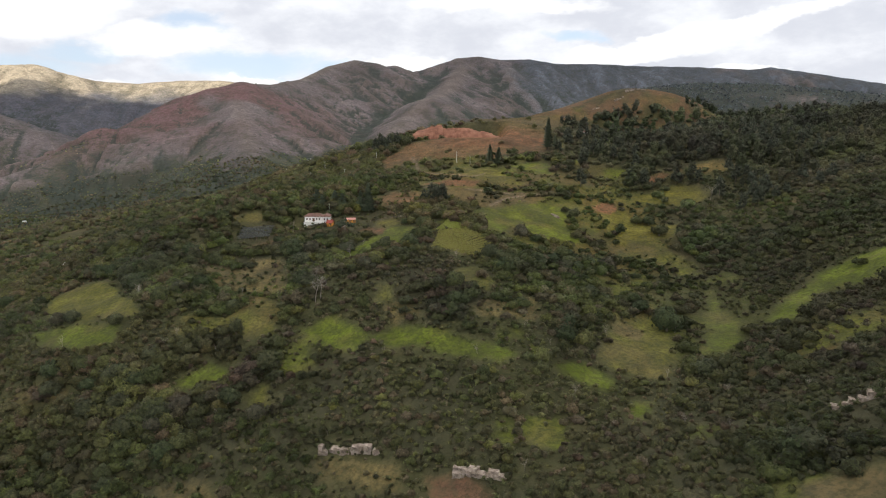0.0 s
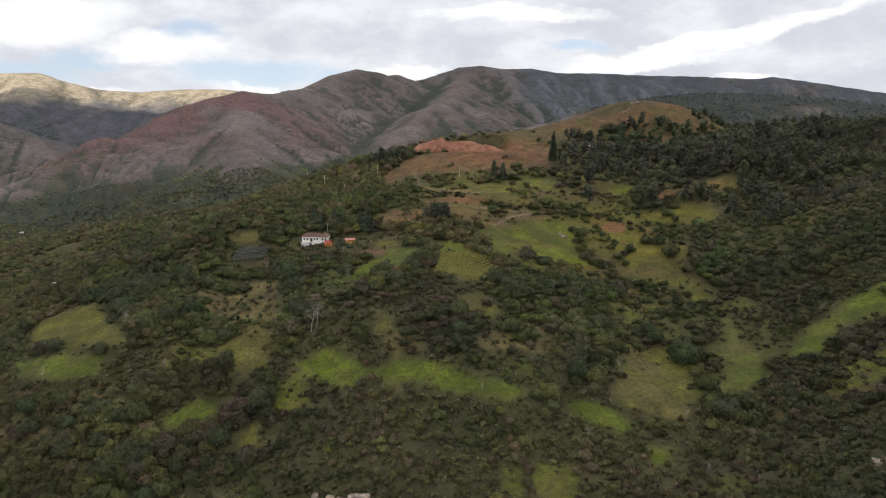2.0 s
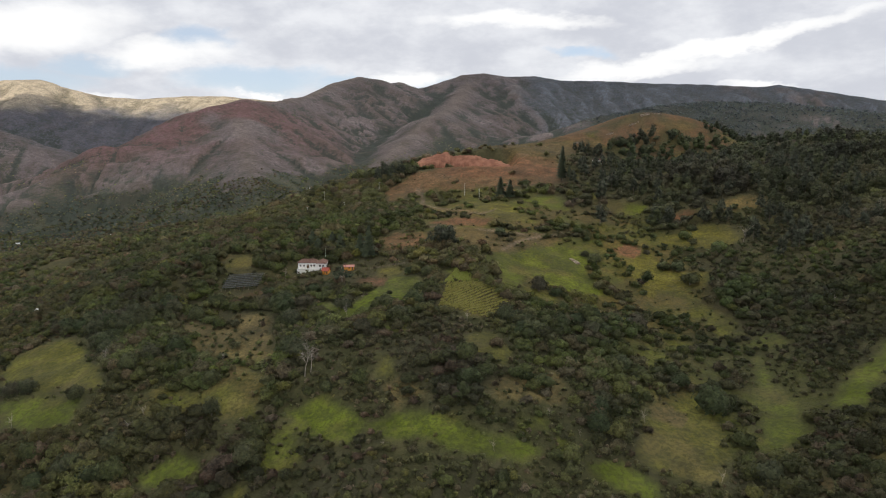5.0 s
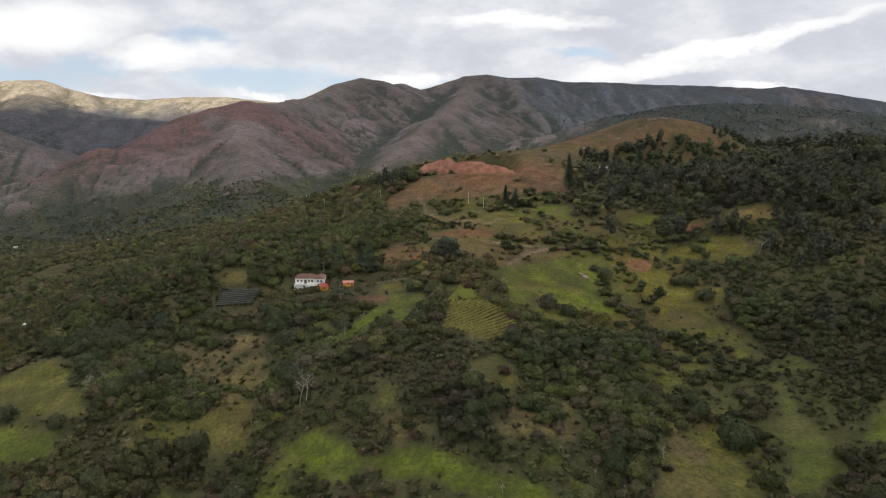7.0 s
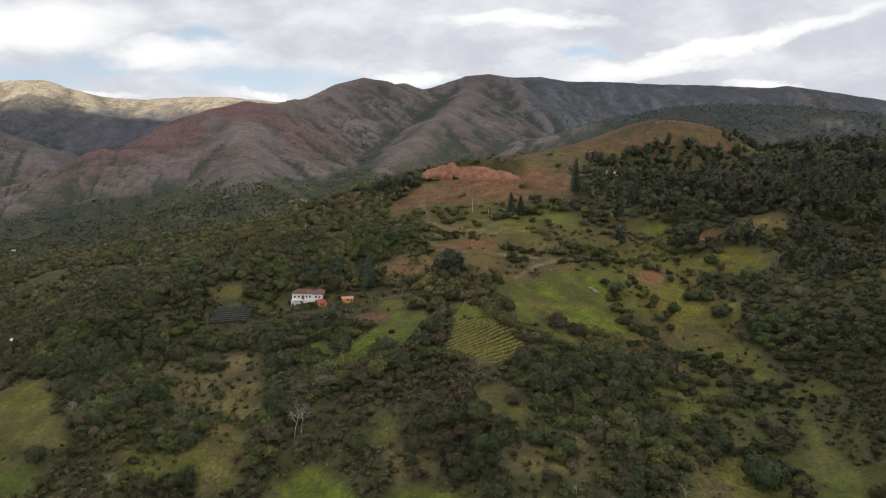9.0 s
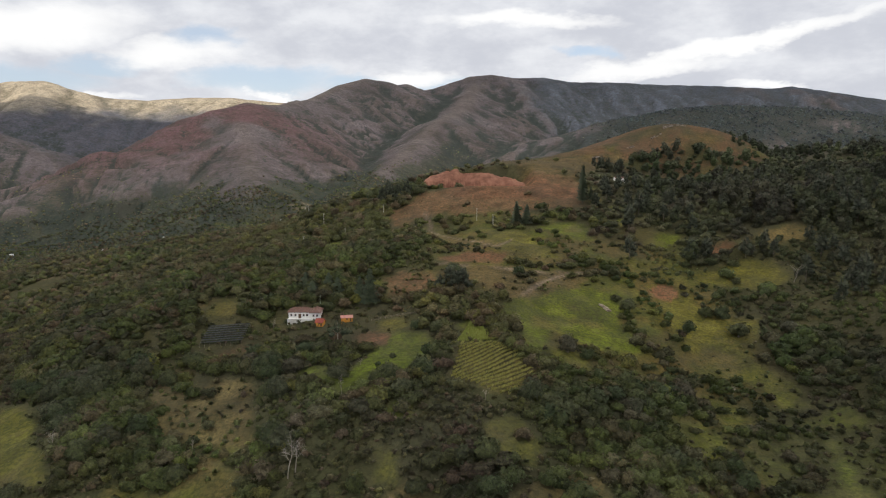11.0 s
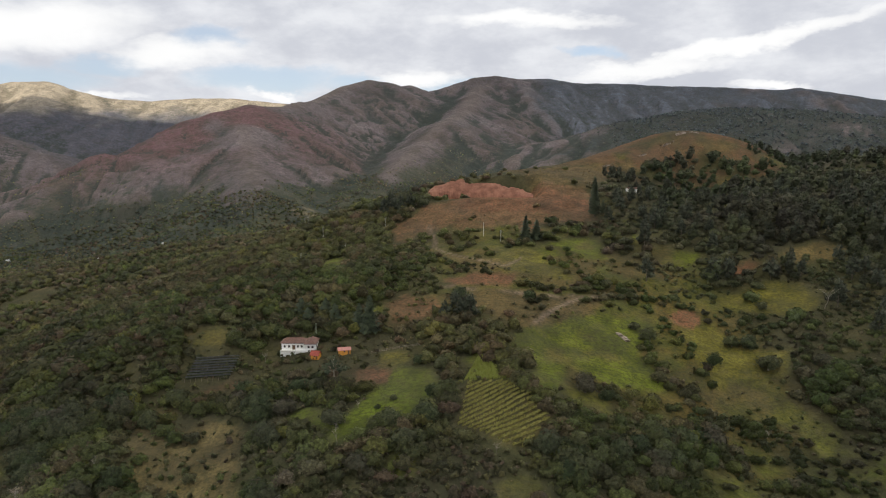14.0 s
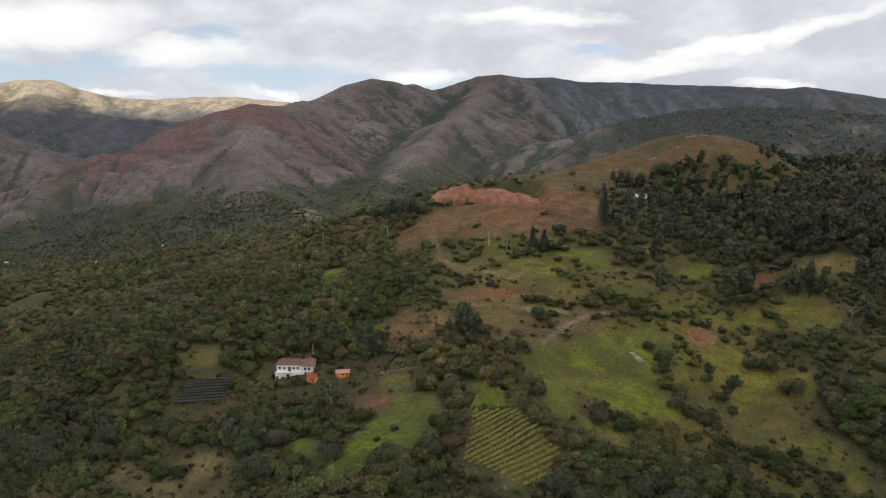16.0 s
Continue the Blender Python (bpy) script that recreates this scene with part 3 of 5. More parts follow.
def foliage(lobes, level, flakes, size, low=-0.35):
    """A crown: one uneven, lobed body round the lobes (cx, cy, cz, rx, ry, rz) and loose sprays of leaves over it.
    Vertices, triangles and the number of triangles in the body."""
    lob = np.array(lobes)
    heart = lob[:, :3].mean(0) * np.array([1, 1, 0.85])

    def reach(u):
        p, r = lob[:, :3] - heart, lob[:, 3:]
        uu, pp = u[:, None] / r[None], (p / r)[None]
        a, b2, c = (uu * uu).sum(-1), (uu * pp).sum(-1), (pp * pp).sum(-1) - 1.0
        disc = b2 * b2 - a * c
        t = np.where(disc > 0, (b2 + np.sqrt(np.maximum(disc, 0))) / a, 0.0)
        return np.maximum(t.max(1), 0.3 * lob[:, 3].mean())
    v, f = BALLS[level]
    f = f[(v[f][:, :, 2].max(1) > low)]
    body = heart + v * (reach(v) * rng.uniform(0.70, 1.0, len(v)))[:, None]
    u = unit(rng.normal(size=(flakes * 4, 3)) + np.array([0, 0, 0.25]))
    u = u[u[:, 2] > low][:flakes]
    k = len(u)
    p = heart + u * (reach(u) * rng.uniform(0.80, 1.16, k))[:, None]
    nrm = unit(u + 0.45 * rng.normal(size=(k, 3)) + np.array([0, 0, 0.4]))
    side = unit(np.cross(nrm, rng.normal(size=(k, 3))))
    other = np.cross(nrm, side)
    s = size * rng.uniform(0.5, 1.3, (k, 1))
    leaf = np.stack([p + side * s, p - side * s * 0.6 + other * s * rng.uniform(0.5, 1.0, (k, 1)),
                     p - side * s * rng.uniform(0.3, 0.7, (k, 1)) - other * s * 0.8], 1)
    return (np.concatenate([body, leaf.reshape(-1, 3)]),
            np.concatenate([f, np.arange(3 * k).reshape(k, 3) + len(v)]), len(f))


def clumps(lobes, flakes, size):
    """A loose crown of separate leafy clumps, one to a lobe."""
    co, tri, n = [], [], 0
    for lobe in lobes:
        v, f, _ = foliage([lobe], 1, flakes, size * lobe[3], -0.6)
        co.append(v)
        tri.append(f + n)
        n += len(v)
    return np.concatenate(co), np.concatenate(tri), 0


def bush_lobes(n, spread=0.62, tall=0.75):
    out = []
    for k in range(n):
        a = 2 * math.pi * k / n + rng.uniform(-0.5, 0.5)
        d = spread * rng.uniform(0.55, 1.0) if k else 0.12
        r = rng.uniform(0.28, 0.6)
        out.append((math.cos(a) * d, math.sin(a) * d, tall * rng.uniform(0.45, 0.95) + (0.25 if k == 0 else 0), r, r * rng.uniform(0.85, 1.15), r * rng.uniform(0.7, 1.0)))
    return out


def tall_lobes(n, base=0.55, top=2.7, width=1.05):
    out = []
    for k in range(n):
        f = (k + 0.5) / n
        a = rng.uniform(0, 6.28)
        r = width * (0.45 + 0.4 * math.sin(math.pi * min(1, f * 0.8 + 0.15))) * rng.uniform(0.8, 1.15)
        out.append((math.cos(a) * width * 0.35, math.sin(a) * width * 0.35, base + (top - base) * f, r, r, r * rng.uniform(0.75, 1.1)))
    return out


BUSH_NEAR = [foliage(bush_lobes(rng.integers(5, 9), 0.75), 2, 200, 0.15, -0.3) for _ in range(14)]
BUSH_MID = [foliage(bush_lobes(6, 0.7), 2, 110, 0.18, -0.3) for _ in range(10)]
BUSH_FAR = [foliage(bush_lobes(5, 0.6), 2, 18, 0.22) for _ in range(6)]
BUSH_DOT = [foliage(bush_lobes(3, 0.5, 0.7), 1, 10, 0.26) for _ in range(6)]
TALL_MID = [clumps(tall_lobes(7, 0.7, 2.9, 0.85), 26, 0.42) for _ in range(8)]
TALL_FAR = [clumps(tall_lobes(5, 0.6, 2.6, 0.95), 9, 0.5) for _ in range(6)]
BUSH_TINY = [foliage(bush_lobes(3, 0.45, 0.6), 1, 5, 0.25) for _ in range(6)]

LEAF_TONES = np.array([(0.045, 0.060, 0.022), (0.055, 0.072, 0.025), (0.070, 0.085, 0.028), (0.066, 0.068, 0.038), (0.084, 0.080, 0.050),
                       (0.086, 0.098, 0.030), (0.092, 0.066, 0.050), (0.108, 0.088, 0.072), (0.118, 0.126, 0.036)])
TONE_ODDS = np.array([0.20, 0.21, 0.16, 0.12, 0.10, 0.05, 0.09, 0.05, 0.02])


def plants_mesh(name, groups, label):
    """One mesh of many plants. groups: (variants, x, y, z, radius, height factor, tone rows)."""
    co, tri, col, even, n = [], [], [], [], 0
    for variants, x, y, z, r, tall, tone in groups:
        pick, turn = rng.integers(0, len(variants), len(x)), rng.uniform(0, 6.28, len(x))
        for k, (v, t, solid) in enumerate(variants):
            m = pick == k
            if not m.any():
                continue
            c, s = np.cos(turn[m])[:, None], np.sin(turn[m])[:, None]
            q = np.stack([(v[:, 0] * c - v[:, 1] * s) * r[m][:, None] + x[m][:, None],
                          (v[:, 0] * s + v[:, 1] * c) * r[m][:, None] + y[m][:, None],
                          v[:, 2] * (r[m] * tall[m])[:, None] + z[m][:, None]], -1)
            p = m.sum()
            co.append(q.reshape(-1, 3))
            tri.append((t[None] + (np.arange(p) * len(v))[:, None, None] + n).reshape(-1, 3))
            col.append(np.repeat(tone[m], len(v), 0))
            even.append(np.tile(np.arange(len(t)) < solid, p))
            n += p * len(v)
    co, tri, col = np.concatenate(co), np.concatenate(tri), np.concatenate(col)
    me = bpy.data.meshes.new(name)
    me.vertices.add(len(co))
    me.vertices.foreach_set("co", co.ravel())
    me.loops.add(tri.size)
    me.loops.foreach_set("vertex_index", tri.ravel())
    me.polygons.add(len(tri))
    me.polygons.foreach_set("loop_start", np.arange(len(tri)) * 3)
    me.update(calc_edges=True)
    me.polygons.foreach_set("use_smooth", np.concatenate(even))
    a = me.color_attributes.new("leaf", "FLOAT_COLOR", "POINT")
    a.data.foreach_set("color", np.concatenate([col, np.ones((len(col), 1))], 1).ravel())
    me.materials.append(thicket_leaves)
    return tagged(new(name, me), label, "scrub", kind="stuff")


def scattered(spacing, y0, y1, widen=0.70, margin=22.0):
    """Places on a jittered grid over the wedge of country that the flight overlooks."""
    gx, gy = np.meshgrid(np.arange(-widen * y1 - margin, widen * y1 + margin, spacing), np.arange(y0, y1, spacing))
    x = (gx + rng.uniform(-0.5, 0.5, gx.shape) * spacing).ravel()
    y = (gy + rng.uniform(-0.5, 0.5, gy.shape) * spacing).ravel()
    m = np.abs(x) < widen * y + margin
    return x[m], y[m]


CLEAR = [(-46, 420, 5), (-36, 422, 5), (-26, 424, 5), (-86, 432, 12), (-89, 419, 8), (-79, 418, 8), (-60, 420, 8), (-60, 411, 7), (-72, 412, 9), (-74, 405, 6), (-500, 850, 34), (-480, 830, 20), (-121, 417, 11), (-117, 408, 9), (-277, 470, 8), (155, 744, 17)]     # yards: x, y, radius
OPEN_COVER = np.array([name in ("meadow", "olive", "soil", "crop") for name, *_ in FIELDS] + [False])
HALF_COVER = np.array([name in ("dry", "heath", "bracken", "pasture") for name, *_ in FIELDS] + [False])


# lines of bushes and trees between the pastures
HEDGES = [
    ((-1, 425), (7, 415), (15, 395), (24, 377), (31, 366)), ((44, 399), (51, 399), (59, 394), (64, 389)),
    ((88, 446), (88, 435), (88, 419), (96, 412), (101, 403), (108, 396), (119, 394), (128, 399)),
    ((105, 489), (108, 474), (111, 458), (113, 440), (113, 427)), ((143, 483), (157, 481), (173, 477), (186, 469), (194, 454)),
    ((54, 551), (66, 527), (80, 516), (90, 504), (102, 489)), ((-14, 531), (5, 522), (13, 517)), ((31, 502), (52, 504), (72, 506)),
    ((100, 503), (120, 506), (130, 493)), ((107, 557), (127, 562), (135, 553)), ((-32, 434), (-19, 449), (-6, 453), (1, 447)),
]


WOODS = [
    ((-7, 351), (8, 346), (22, 362), (45, 382), (66, 384), (86, 379), (91, 365), (46, 346), (-6, 338)),
    ((-98, 400), (-72, 382), (-43, 368), (-12, 356), (-12, 338), (-89, 364)),
    ((-263, 484), (-183, 430), (-152, 404), (-147, 373), (-187, 377)),
    ((-119, 442), (-71, 418), (-72, 400), (-103, 409)),
    ((149, 565), (179, 575), (150, 501), (131, 500)),
    ((146, 428), (162, 444), (183, 454), (197, 448), (165, 393), (154, 400), (146, 412)),
    ((26, 351), (41, 365), (59, 377), (76, 392), (87, 382), (100, 383), (104, 361), (26, 332)),
    ((182, 583), (231, 616), (288, 600), (265, 561), (213, 577)),
]


def hedge_distance(x, y):
    best = np.full(x.shape, 1e9)
    for points in HEDGES:
        for (ax, ay), (bx, by) in zip(points, points[1:]):
            dx, dy = bx - ax, by - ay
            t = np.clip(((x - ax) * dx + (y - ay) * dy) / (dx * dx + dy * dy), 0, 1)
            best = np.minimum(best, np.hypot(x - ax - t * dx, y - ay - t * dy))
    return best


def thickets(x, y):
    """Where the scrub stands tall (1) and where it is low heath (0), in patches tens of metres across."""
    return step(-0.35, 0.35, rough(x, y, 42.0, 19, 3) + 0.35 * step(40, -60, x) * step(330, 380, y) - 0.35 * step(300, 240, y) * step(110, 60, np.abs(x)))


def density(x, y):
    """Share of the ground that plants cover at a place."""
    depth, which = fields_at(x, y)
    woods = np.clip(0.97 - 0.82 * clearing(x, y) + 0.12 * bumps(x / 160, y / 160, 6) - 0.1 * step(1000, 1200, y), 0.1, 1.0)
    clumps = step(-0.30, 0.10, rough(x, y, 19.0, 97, 3))
    woods = woods * (1 - np.clip(grazed_land(x, y), 0, 1) * (1 - 0.95 * clumps))
    inner = step(-6.5, -2.5, depth)
    woods = np.where(OPEN_COVER[which], woods * (1 - (0.99 - 0.10 * step(0.45, 0.8, rough(x, y, 14.0, 93, 2)) * step(0, 6, depth)) * inner), woods)
    woods = np.where(HALF_COVER[which], woods * (1 - (0.80 + 0.18 * step(600, 680, y)) * inner), woods)
    woods *= step(0.5, 3.0, track_distance(x, y))
    for cx, cy, r in CLEAR:
        woods *= step(r * 0.8, r * 1.15, np.hypot(x - cx, y - cy))
    for points in WOODS:
        woods = np.maximum(woods, 0.95 * step(-3.0, 2.0, inside(points, x, y)) * np.where(OPEN_COVER[which] | HALF_COVER[which], step(-3.0, -6.0, depth), 1.0))
    woods = np.maximum(woods, 0.97 * step(6.0, 3.5, hedge_distance(x, y)))
    woods = woods * (1 - step(-90, -60, x) * step(350, 315, x) * step(775, 800, y - 0.32 * np.clip(x, 0, 300)) * step(1150, 1080, y))
    cut = step(24, 10, np.hypot((x - 18) / 2.6, (y - 738)))
    return woods * (1 - cut)


def tones(x, y, n):
    k = rng.choice(len(LEAF_TONES), n, p=TONE_ODDS)
    base = LEAF_TONES[k]
    # stands of one kind, tens of metres across: dark green, mid green, olive, dry brown
    a, c = rough(x, y, 70.0, 3, 3), rough(x, y, 45.0, 4, 3)
    stand = np.array([0.056, 0.068, 0.026]) + np.clip(a, -0.8, 0.8)[:, None] * np.array([0.036, 0.020, 0.018]) \
        + np.clip(c, -0.8, 0.8)[:, None] * np.array([0.012, 0.030, -0.003])
    # the same slope's shade, put into the leaf tones
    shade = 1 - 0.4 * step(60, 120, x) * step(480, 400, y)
    warm = 1 + step(330, 420, y)[:, None] * step(150, 60, x)[:, None] * np.array([0.12, 0.02, -0.06])
    grey = (0.75 * step(90, 150, x) * step(450, 510, y))[:, None]
    base = base * (1 - grey) + np.array([0.040, 0.044, 0.030]) * grey
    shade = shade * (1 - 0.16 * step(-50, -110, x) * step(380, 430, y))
    shade = shade * (1 + 0.28 * np.clip(rough(x, y, 26.0, 7, 2), -1, 1))
    warm = warm + step(20, -40, x)[:, None] * step(340, 300, y)[:, None] * np.array([0.08, 0.0, 0.03])
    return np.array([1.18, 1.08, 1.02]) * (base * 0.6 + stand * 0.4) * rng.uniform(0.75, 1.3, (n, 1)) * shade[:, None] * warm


def in_view(x, y):
    """Places that the hill itself does not hide from the flight line."""
    z, seen = near_hill(x, y), np.zeros(x.shape, bool)
    for ex, ey, ez in ((0.0, 0.0, 100.0), (-8.0, 146.0, 142.0)):
        clear = np.ones(x.shape, bool)
        for f in np.linspace(0.35, 0.97, 18):
            clear &= near_hill(ex + (x - ex) * f, ey + (y - ey) * f) < ez + (z + 11.0 - ez) * f
        seen |= clear
    return seen


things_near = []
def grow(spacing, y0, y1, r0, r1, low, high, tall_share, keep_objects):
    x, y = scattered(spacing, y0, y1)
    high_scrub = thickets(x, y)
    m = (rng.uniform(0, 1, len(x)) < density(x, y) * np.where(y < 330, 0.72 + 0.28 * high_scrub, 1.0)) & in_view(x, y)
    x, y, high_scrub = x[m], y[m], high_scrub[m]
    deep = np.max([step(-4.0, 4.0, inside(points, x, y)) for points in WOODS], 0)
    patch = np.clip(0.75 * high_scrub + 0.3 * deep + 0.2 * rough(x, y, 25.0, 18, 2), 0, 1)
    r = (r0 + (r1 - r0) * (0.5 * patch + 0.5 * (0.35 + 0.65 * patch) * rng.uniform(0, 1, len(x)) ** 2.0)) * (1 - 0.4 * step(950, 1150, y))
    r = r * (1 - 0.3 * np.clip(grazed_land(x, y), 0, 1))
    r = np.where(hedge_distance(x, y) < 6, np.clip(r * 1.3, 2.6, 4.6), r)
    r = r * (1 + 0.22 * step(-40, -90, x) * step(380, 430, y))
    # low growth only below the farmstead and the shade house
    yard = ((x > -102) & (x < -50) & (y > 404) & (y < 438)) | ((x > -138) & (x < -102) & (y > 400) & (y < 430))
    r = np.where(yard, np.clip(r * 0.4, 1.0, 1.9), r)
    eucalypt = step(120, 260, x) * step(470, 620, y)
    is_tall = rng.uniform(0, 1, len(x)) < tall_share * eucalypt
    z = height(x, y) - 0.25
    tall = rng.uniform(0.8, 1.15, len(x))
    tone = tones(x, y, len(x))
    if keep_objects:
        big = (r > np.quantile(r, 0.945)) & (y < 420)
        for a, b2, c, d in zip(x[big], y[big], z[big], r[big]):
            things_near.append((a, b2, c, d))
        x, y, z, r, tall, tone, is_tall = (v[~big] for v in (x, y, z, r, tall, tone, is_tall))
    s = ~is_tall
    return [(low, x[s], y[s], z[s], r[s], tall[s], tone[s]), (high, x[is_tall], y[is_tall], z[is_tall], r[is_tall], tall[is_tall] * 1.05, tone[is_tall] * np.array([0.78, 0.80, 0.90]))]


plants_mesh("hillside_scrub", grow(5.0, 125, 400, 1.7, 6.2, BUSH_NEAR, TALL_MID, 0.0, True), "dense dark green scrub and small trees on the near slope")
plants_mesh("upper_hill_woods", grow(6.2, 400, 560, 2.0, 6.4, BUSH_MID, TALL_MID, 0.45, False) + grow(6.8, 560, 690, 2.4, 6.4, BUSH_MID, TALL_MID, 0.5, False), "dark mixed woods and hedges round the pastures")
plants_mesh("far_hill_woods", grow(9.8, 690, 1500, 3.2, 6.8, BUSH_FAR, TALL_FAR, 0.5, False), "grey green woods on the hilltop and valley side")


def undergrowth():
    """Low bushes and tufts in the clearings and along the edges of the pastures."""
    near, above = scattered(2.8, 150, 330), scattered(3.4, 330, 560)
    x, y = np.concatenate([near[0], above[0]]), np.concatenate([near[1], above[1]])
    depth, which = fields_at(x, y)
    open_grass = OPEN_COVER[which] & (depth > -2.0)
    wild = np.where(open_grass, step(4.0, -2.0, depth) * 0.25 + 0.10, np.where(HALF_COVER[which] & (depth > -2.0), 0.40, 0.9))
    wild = wild * (1 - 0.55 * np.clip(grazed_land(x, y), 0, 1)) * (1 - 0.7 * clearing(x, y))
    m = (rng.uniform(0, 1, len(x)) < wild * step(0.3, 1.5, track_distance(x, y)) * np.where(open_grass, 1.0, 1 - 0.45 * step(310, 430, y))) & in_view(x, y)
    x, y, tuft = x[m], y[m], (open_grass & (depth > 0.5))[m]
    r = rng.uniform(1.1, 2.5, len(x)) * np.where(tuft, 0.25, 1.0)
    tone = tones(x, y, len(x)) * 0.85 + np.array([0.014, 0.011, 0.006])
    return [(BUSH_DOT, x, y, height(x, y) - 0.15, r, rng.uniform(0.6, 1.1, len(x)) * np.where(tuft, 0.6, 1.0), tone)]


def heath_tufts():
    """Low brown tufts and bushes on the bare upper slopes and round the summit."""
    x, y = scattered(4.6, 600, 930)
    depth, which = fields_at(x, y)
    m = HALF_COVER[which] & (depth > 0) & (rng.uniform(0, 1, len(x)) < 0.25 + 0.5 * step(-0.1, 0.5, rough(x, y, 26.0, 98, 3))) & (track_distance(x, y) > 1.0)
    x, y = x[m], y[m]
    tone = tones(x, y, len(x)) * 0.75 + np.array([0.034, 0.016, 0.008])
    return [(BUSH_DOT, x, y, height(x, y) - 0.15, rng.uniform(0.5, 1.6, len(x)), rng.uniform(0.5, 0.9, len(x)), tone)]


plants_mesh("heath_tufts", heath_tufts(), "low rusty tufts and bushes on the bare hilltop")
plants_mesh("undergrowth", undergrowth(), "low olive bushes and tufts in the clearings")


def mountain_bushes():
    x, y = scattered(11.5, 1060, 2900, 0.74)
    z = height(x, y)
    folds = 0.9 * rough(x, y * 0.6, 230.0, 23, 4) - (z - 35) / 110.0
    woods = step(350, 620, x) * step(1500, 1900, y)
    foot = foot_woods(x, y, z)
    m = rng.uniform(0, 1, len(x)) < np.clip(step(1200, 1300, y) * (1 - foot) * (0.035 * step(-0.1, 0.6, rough(x, y, 90.0, 30, 3)) + 0.8 * step(0.2, 1.1, folds + 0.7 * rough(x, y, 60.0, 29, 3)) + 0.9 * woods * step(-1.0, -0.1, rough(x, y, 260.0, 61, 4))), 0, 0.95)
    x, y, z = x[m], y[m], z[m]
    r = (1.2 + 4.0 * rng.uniform(0, 1, len(x)) ** 2.0) * (1 + 0.9 * woods[m]) * (1 + 0.7 * foot[m])
    fx, fy = scattered(8.4, 1080, 2150, 0.74)
    fz = height(fx, fy)
    fm = rng.uniform(0, 1, len(fx)) < 0.95 * foot_woods(fx, fy, fz) * (1 - 0.85 * step(0.25, 0.7, rough(fx, fy, 90.0, 72, 3)))
    fm &= np.hypot((fx + 299) * 0.8, (fy - 1430) * 0.5) > 42
    fx, fy, fz = fx[fm], fy[fm], fz[fm]
    # leaf tones lifted and blued here to carry the haze of distance
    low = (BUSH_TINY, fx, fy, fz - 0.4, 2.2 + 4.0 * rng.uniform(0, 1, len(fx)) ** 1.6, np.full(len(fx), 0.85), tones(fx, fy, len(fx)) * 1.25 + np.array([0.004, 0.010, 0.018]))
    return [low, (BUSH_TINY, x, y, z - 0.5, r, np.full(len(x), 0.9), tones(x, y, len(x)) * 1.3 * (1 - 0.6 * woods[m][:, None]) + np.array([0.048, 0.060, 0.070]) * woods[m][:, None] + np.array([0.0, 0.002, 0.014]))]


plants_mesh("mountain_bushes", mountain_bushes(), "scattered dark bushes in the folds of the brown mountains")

# ---------------------------------------------------------------- helpers for things
def gz(x, y):
    return float(height(np.array([x], float), np.array([y], float))[0])


def part(name, bm, mat, parent, label="", smooth=False):
    me = bpy.data.meshes.new(name)
    bmesh.ops.recalc_face_normals(bm, faces=bm.faces[:])
    bm.to_mesh(me)
    bm.free()
    me.materials.append(mat)
    if smooth:
        me.polygons.foreach_set("use_smooth", np.ones(len(me.polygons), bool))
    ob = new(name, me)
    ob.parent = parent
    return tagged(ob, label)


def raw_part(name, co, tri, mat, parent, label="", solid=0):
    me = bpy.data.meshes.new(name)
    me.from_pydata(np.asarray(co).tolist(), [], np.asarray(tri).tolist())
    me.polygons.foreach_set("use_smooth", np.arange(len(tri)) < solid)
    me.materials.append(mat)
    ob = new(name, me)
    ob.parent = parent
    return tagged(ob, label)


def thing(name, m, label, category, group=""):
    ob = new(name)
    ob.empty_display_size = 0.3
    ob.matrix_basis = m
    return tagged(ob, label, category, group)


def box(bm, x0, x1, y0, y1, z0, z1, bevel=0.0):
    vs = [bm.verts.new((x, y, z)) for z in (z0, z1) for x, y in ((x0, y0), (x1, y0), (x1, y1), (x0, y1))]
    fs = [bm.faces.new([vs[i] for i in f]) for f in ((3, 2, 1, 0), (4, 5, 6, 7), (0, 1, 5, 4), (1, 2, 6, 5), (2, 3, 7, 6), (3, 0, 4, 7))]
    if bevel:
        es = list({e for f in fs for e in f.edges})
        bmesh.ops.bevel(bm, geom=es, offset=bevel, segments=1, affect="EDGES")
    return bm


def boxed(*a, **k):
    return box(bmesh.new(), *a, **k)


def tube(bm, points, radii, sides=6):
    """A tapered tube along points."""
    rings = []
    for i, (p, r) in enumerate(zip(points, radii)):
        a = Vector(points[max(i - 1, 0)])
        b2 = Vector(points[min(i + 1, len(points) - 1)])
        q = (b2 - a).to_track_quat("Z", "Y")
        rings.append([bm.verts.new(Vector(p) + q @ Vector((math.cos(6.2832 * k / sides) * r, math.sin(6.2832 * k / sides) * r, 0))) for k in range(sides)])
    for r0, r1 in zip(rings, rings[1:]):
        for k in range(sides):
            bm.faces.new([r0[k], r0[(k + 1) % sides], r1[(k + 1) % sides], r1[k]])
    bm.faces.new(rings[-1])
    bm.faces.new(rings[0][::-1])
    return bm


def plain(name, c0, c1, scale=1.5, roughness=0.8, bump=0.02):
    m, n = material(name)
    at = n.add("ShaderNodeTexCoord").outputs["Object"]
    t = n.mix(n.band(n.noise(at, scale, 6.0, 0.65), 0.32, 0.68), (*c0, 1), (*c1, 1))
    t = n.mix(n.band(n.noise(at, scale * 7, 3.0, 0.6), 0.5, 0.8, 0.0, 0.35), t, (*[v * 0.6 for v in c0], 1))
    finish(n, t, roughness, n.noise(at, scale * 9, 4.0, 0.6), 0.4, bump)
    return m


